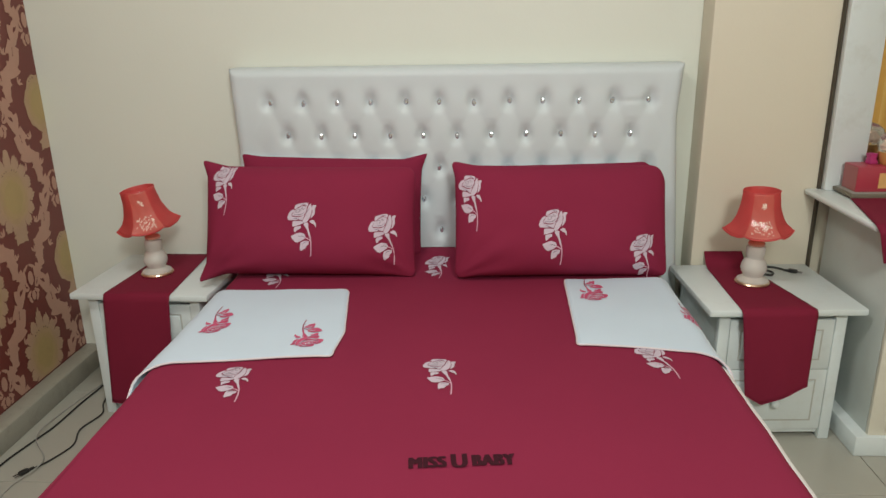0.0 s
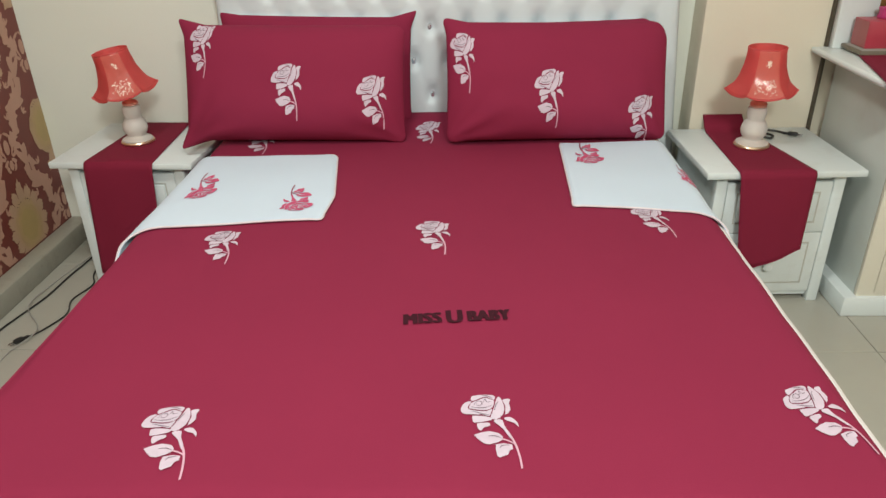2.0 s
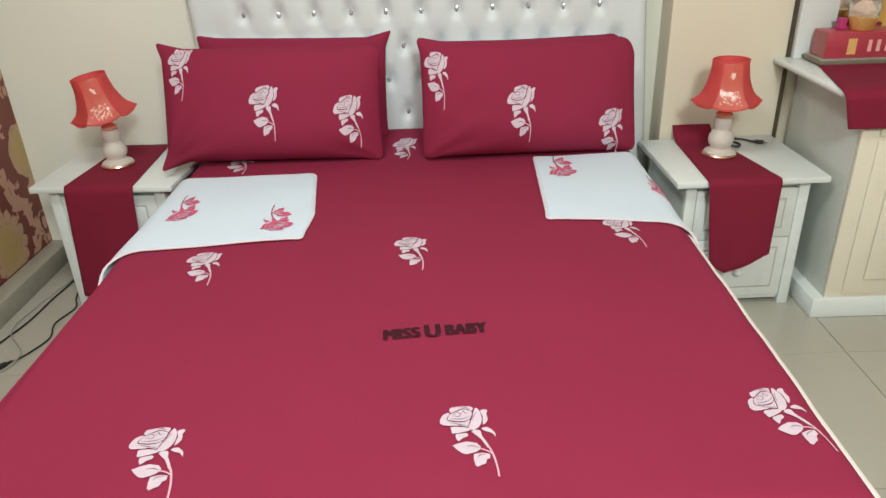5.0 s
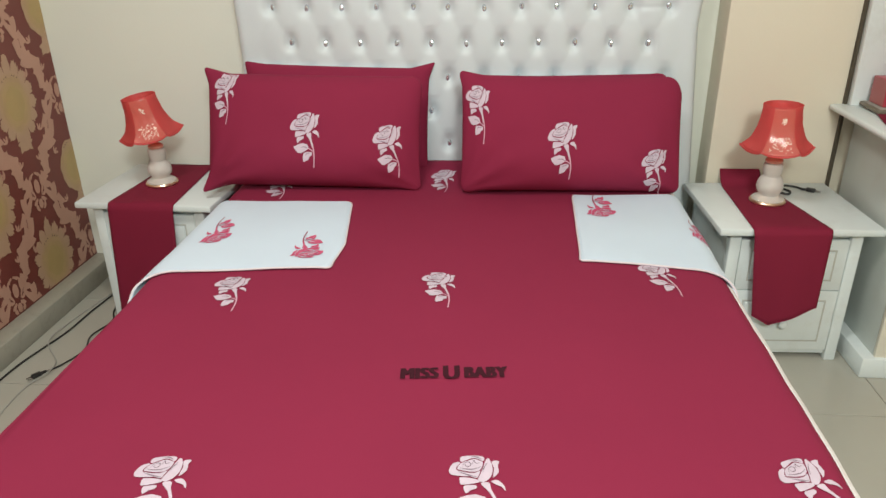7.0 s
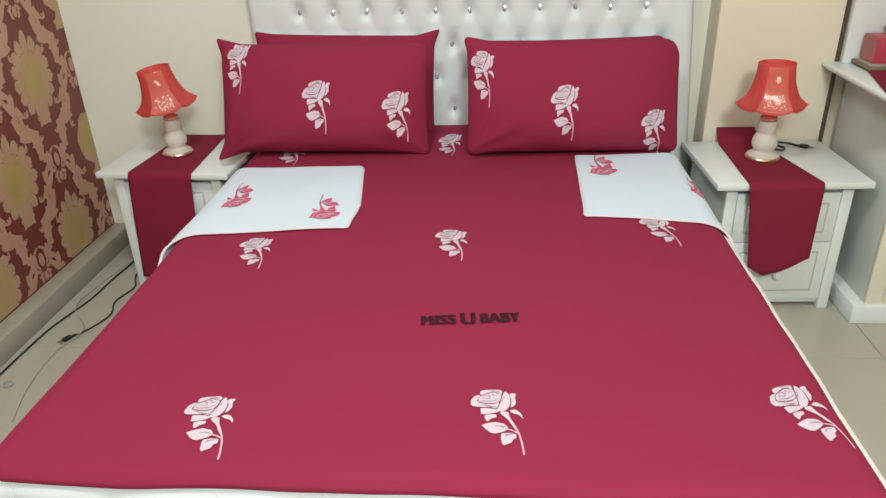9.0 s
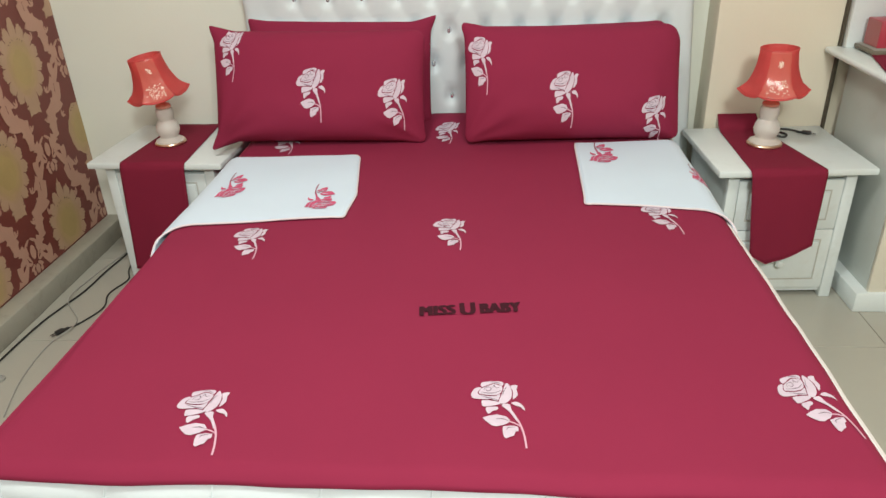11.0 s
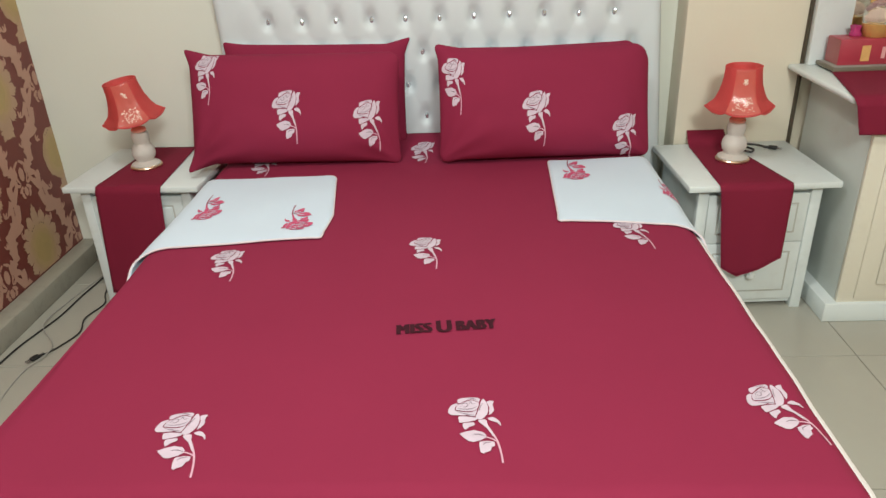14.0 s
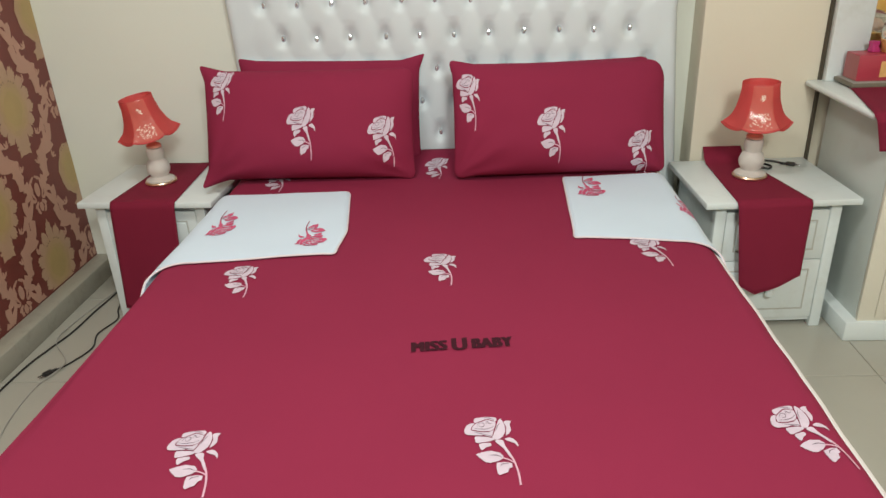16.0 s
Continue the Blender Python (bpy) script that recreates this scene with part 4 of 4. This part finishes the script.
bedside_lamp((-1.128, -0.176, NS_TOP + 0.0052), 22, -10, "small lamp with tilted red shade and frosted glass body")
bedside_lamp((1.111, -0.270, NS_TOP + 0.0052), -12, -1, "small lamp with red bell shade and frosted glass body")


def plug_lead(name, label, pts, radius, mat, plug=None):
    lead = thing(name, label, "cable", (0, 0, 0))
    part("lead", tube(pts, radius), mat, lead)
    if plug:
        (x, y, z), turn = plug
        bm = bmesh.new()
        add_box(bm, (-0.016, -0.010, -0.005), (0.017, 0.010, 0.008), 0.004)
        add_box(bm, (-0.034, -0.005, -0.004), (-0.016, 0.005, 0.004), 0.002)
        bmesh.ops.transform(bm, verts=bm.verts, matrix=pose(x, y, z, 0, 0, turn))
        ob = part("plug", bm, mat, lead, "two-pin plug")
        pins = bmesh.new()
        for s in (-1, 1):
            add_box(pins, (0.017, s * 0.006 - 0.0018, -0.002), (0.034, s * 0.006 + 0.0018, 0.002), 0.001)
        bmesh.ops.transform(pins, verts=pins.verts, matrix=pose(x, y, z, 0, 0, turn))
        part("pin", pins, CHROME, ob)
    return lead


T = NS_TOP + 0.006
plug_lead("lamp_lead", "black lamp lead with plug lying on the bedside cabinet",
          [(1.121, -0.211, T + 0.012), (1.126, -0.151, T + 0.006), (1.151, -0.111, T), (1.196, -0.121, T), (1.226, -0.161, T), (1.206, -0.191, T), (1.176, -0.166, T + 0.004), (1.201, -0.121, T + 0.007), (1.246, -0.116, T + 0.004), (1.276, -0.136, T + 0.002)],
          0.0042, BLACK, ((1.301, -0.154, T + 0.002), -30))
plug_lead("floor_cable", "black cable lying along the skirting", [(-1.46, 0.085, 0.006), (-1.448, -0.12, 0.006), (-1.464, -0.30, 0.006), (-1.473, -0.46, 0.006), (-1.500, -0.59, 0.006), (-1.520, -0.70, 0.006), (-1.529, -0.90, 0.006), (-1.535, -1.3, 0.006)], 0.0034, BLACK)
plug_lead("floor_cable", "thin black cable ending in a plug on the tiles", [(-1.36, -0.10, 0.006), (-1.385, -0.20, 0.006), (-1.372, -0.29, 0.006), (-1.338, -0.37, 0.006), (-1.364, -0.48, 0.006), (-1.335, -0.58, 0.006), (-1.362, -0.67, 0.006), (-1.392, -0.722, 0.006)], 0.0030, BLACK, ((-1.412, -0.750, 0.008), 238))
plug_lead("floor_cable", "thin grey wire lying on the floor tiles", [(-1.46, -0.12, 0.004), (-1.502, -0.36, 0.004), (-1.493, -0.54, 0.016), (-1.404, -0.65, 0.004), (-1.378, -0.73, 0.014), (-1.414, -0.83, 0.004), (-1.395, -1.02, 0.004), (-1.34, -1.20, 0.004)], 0.0022, GREY_WIRE)

cap = lathe([(0.016, 0.0), (0.017, 0.003), (0.017, 0.009), (0.013, 0.010), (0.012, 0.004), (0.0, 0.004)], 20, (-1.468, -1.018))
tagged(mesh_object("bottle_cap", cap, GREY_WIRE, True, 40), "small grey cap lying on the floor tiles", "cap")

# ---- dressing table ----
V_X0, V_X1, V_Y0, V_Y1, V_TOP = 1.440, 2.50, -0.548, -0.072, 0.812
vanity = thing("dressing_table", "white dressing table with mirror and panelled front", "dressing table")
body = bmesh.new()
add_box(body, (V_X0, V_Y0, 0.0), (V_X0 + 0.02, V_Y1, V_TOP - 0.03), 0.002)
add_box(body, (V_X1 - 0.02, V_Y0, 0.0), (V_X1, V_Y1, V_TOP - 0.03), 0.002)
add_box(body, (V_X0 + 0.02, V_Y1 - 0.02, 0.06), (V_X1 - 0.02, V_Y1, V_TOP - 0.03))
part("body", body, VANITY_SHADED, vanity, "white side boards")
part("front_frame", box((V_X0, V_Y0 - 0.018, 0.06), (V_X1, V_Y0 - 0.001, V_TOP - 0.03), 0.003), CREAM_PAINT, vanity, "cream front")
for k in range(2):
    xa = V_X0 + 0.055 + k * 0.50
    door = part("door", box((xa, V_Y0 - 0.026, 0.09), (xa + 0.46, V_Y0 - 0.0185, V_TOP - 0.16), 0.003), CREAM_PAINT, vanity)
    part("raised_panel", box((xa + 0.06, V_Y0 - 0.034, 0.15), (xa + 0.40, V_Y0 - 0.0265, V_TOP - 0.22), 0.005), CREAM_PAINT, door)
    drawer = part("drawer_front", box((xa, V_Y0 - 0.026, V_TOP - 0.145), (xa + 0.46, V_Y0 - 0.0185, V_TOP - 0.045), 0.003), CREAM_PAINT, vanity)
    knob = lathe([(0.005, 0), (0.005, 0.012), (0.013, 0.018), (0.013, 0.024), (0.0, 0.028)], 16)
    bmesh.ops.rotate(knob, verts=knob.verts, cent=(0, 0, 0), matrix=Matrix.Rotation(radians(90), 3, "X"))
    bmesh.ops.translate(knob, verts=knob.verts, vec=(xa + 0.23, V_Y0 - 0.026, V_TOP - 0.095))
    part("knob", knob, GOLD, drawer)
part("plinth", box((V_X0 - 0.043, V_Y0 - 0.032, 0.0), (V_X1 + 0.014, V_Y0 + 0.40, 0.075), 0.006), WHITE_PAINT, vanity)
part("top", box((V_X0 - 0.088, V_Y0 - 0.012, V_TOP - 0.022), (V_X1 + 0.03, V_Y1 + 0.03, V_TOP), 0.010, 3), WHITE_PAINT, vanity, "white top with rounded edge")
part("mirror_post", box((1.407, -0.085, V_TOP), (1.540, -0.052, 2.05), 0.004), WHITE_PAINT, vanity, "white upright board beside the mirror")
part("mirror_post", box((2.317, -0.085, V_TOP), (2.45, -0.052, 2.05), 0.004), WHITE_PAINT, vanity, "white upright board beside the mirror")
# one dark strip for the brown board edge and the gap's shade beside it
part("board_edge", box((1.3975, -0.058, 0.02), (1.4065, -0.0405, 2.05)), EDGE_AND_GAP, vanity, "dark board edge and shaded gap beside it", False)
glass = part("mirror", box((1.5405, -0.070, V_TOP + 0.02), (2.3165, -0.056, 2.02)), MIRROR, vanity, "mirror glass", False)
tray = thing("tray", "flat grey tray with dark rim on the dressing table", "tray")
part("tray_base", box((1.432, -0.235, V_TOP + 0.0065), (1.76, -0.092, V_TOP + 0.020), 0.002), TRAY_RIM, tray, "dark rim")
part("tray_top", box((1.438, -0.229, V_TOP + 0.0202), (1.754, -0.098, V_TOP + 0.0225), 0.001), GREY_WIRE, tray, "grey top")

# cloth on the dressing table
cx0, cx1 = 1.398, 2.25
bm = grid_mesh(span(0, 1, 30), span(0, 1.9, 40), lambda u, v: (
    (cx0 + (cx1 - cx0) * u + (0.11 * (1 - min(v, 1)) - 0.05) * (1 - u), -0.130 - 0.435 * v, V_TOP + 0.004 + 0.001 * math.sin(9 * u)) if v <= 1 else
    (cx0 - 0.05 + (cx1 - cx0 + 0.05) * u + 0.035 * (v - 1) * (1 - u), V_Y0 - 0.019 - 0.018 * min(1, (v - 1) * 6) - 0.004 * math.sin(u * 14) * (v - 1), V_TOP + 0.004 - 0.118 * (v - 1) / 0.9)))
cloth = tagged(mesh_object("table_runner", bm, RED_DARK, True, 50), "burgundy cloth draped over the dressing table's edge", "table runner", "table runners")
m = cloth.modifiers.new("thickness", "SOLIDIFY")
m.thickness, m.offset = 0.0025, 1

gift = thing("gift_box", "pink and red printed cardboard box on the dressing table", "box")
part("carton", box((1.455, -0.208, V_TOP + 0.0230), (1.735, -0.108, V_TOP + 0.112), 0.002), BOX_PINK, gift)
part("side_panel", box((1.4535, -0.206, V_TOP + 0.0245), (1.4548, -0.110, V_TOP + 0.110)), BOX_SIDE, gift, "dusky pink end", False)
part("print", box((1.530, -0.2098, V_TOP + 0.036), (1.560, -0.2084, V_TOP + 0.090)), BOX_LABEL, gift, "yellow printed patch", False)
for k in range(3):
    part("print", box((1.600 + 0.030 * k, -0.2098, V_TOP + 0.044), (1.613 + 0.030 * k, -0.2084, V_TOP + 0.084)), BOX_WHITE, gift, "pale pink bar", False)

basket = thing("gift_basket", "small gold basket wrapped in clear cellophane on the box", "basket")
BX, BY, BZ = 1.590, -0.160, V_TOP + 0.1125
part("basket_bowl", lathe([(0.036, BZ), (0.040, BZ + 0.005), (0.046, BZ + 0.03), (0.048, BZ + 0.045), (0.042, BZ + 0.046), (0.038, BZ + 0.01), (0.0, BZ + 0.008)], 56, (BX, BY), lambda a, z: 1 + 0.04 * math.sin(14 * a) * (1 if int((z - BZ) * 180) % 2 else -1)), BASKET, basket)
part("wrap", lathe([(0.046, BZ + 0.046), (0.052, BZ + 0.07), (0.046, BZ + 0.10), (0.026, BZ + 0.118), (0.006, BZ + 0.124)], 24, (BX, BY), lambda a, z: 1 + 0.05 * math.sin(7 * a + z * 60)), CELLOPHANE, basket, "crumpled clear wrap")
part("ribbon", lathe([(0.0, BZ + 0.05), (0.030, BZ + 0.052), (0.034, BZ + 0.065), (0.018, BZ + 0.088), (0.0, BZ + 0.092)], 12, (BX, BY), lambda a, z: 1 + 0.2 * math.sin(5 * a)), SHADE_WHITE, basket, "white flower")
tagged(mesh_object("gift_bag", lathe([(0.016, V_TOP + 0.1125), (0.019, V_TOP + 0.119), (0.013, V_TOP + 0.132), (0.018, V_TOP + 0.148), (0.0, V_TOP + 0.142)], 16, (1.530, -0.140), lambda a, z: 1 + 0.18 * math.sin(5 * a + 40 * z)), RIBBON, True, 60), "small magenta wrapped gift on the box", "gift")

# ---- gold curtain on the far side of the room, seen in the mirror ----
bm = grid_mesh(span(0, 1, 160), span(0.03, 2.5, 6), lambda u, z: (X1 - 0.10 + 0.03 * math.sin(u * 95) + 0.01 * math.sin(u * 37), -3.9 + 2.4 * u, z))
curtain = tagged(mesh_object("curtain", bm, CURTAIN, True), "gold satin curtain hanging in folds", "curtain")
m = curtain.modifiers.new("thickness", "SOLIDIFY")
m.thickness = 0.003

# ---- floor tiles ----
TILE_SIZE, JOINT = 0.60, 0.003
tiles = {}
for i in range(-6, 4):
    for j in range(-7, 3):
        xa, ya = 1.422 + i * TILE_SIZE, -0.79 + j * TILE_SIZE
        a = (max(xa + JOINT / 2, X0 - 0.1), max(ya + JOINT / 2, Y0 - 0.1))
        b = (min(xa + TILE_SIZE - JOINT / 2, X1 + 0.1), min(ya + TILE_SIZE - JOINT / 2, Y1 + 0.1))
        if b[0] - a[0] < 0.02 or b[1] - a[1] < 0.02:
            continue
        key = (round(b[0] - a[0], 3), round(b[1] - a[1], 3))
        if key not in tiles:
            bm = box((0, 0, -0.006), (key[0], key[1], 0.0), 0.0012, 1)
            data = bpy.data.meshes.new("tile")
            bm.to_mesh(data)
            bm.free()
            data.materials.append(TILE)
            tiles[key] = data
        t = new("tile", tiles[key])
        t.parent = floor
        t.matrix_world = pose(a[0], a[1], random.uniform(-0.0003, 0.0003))
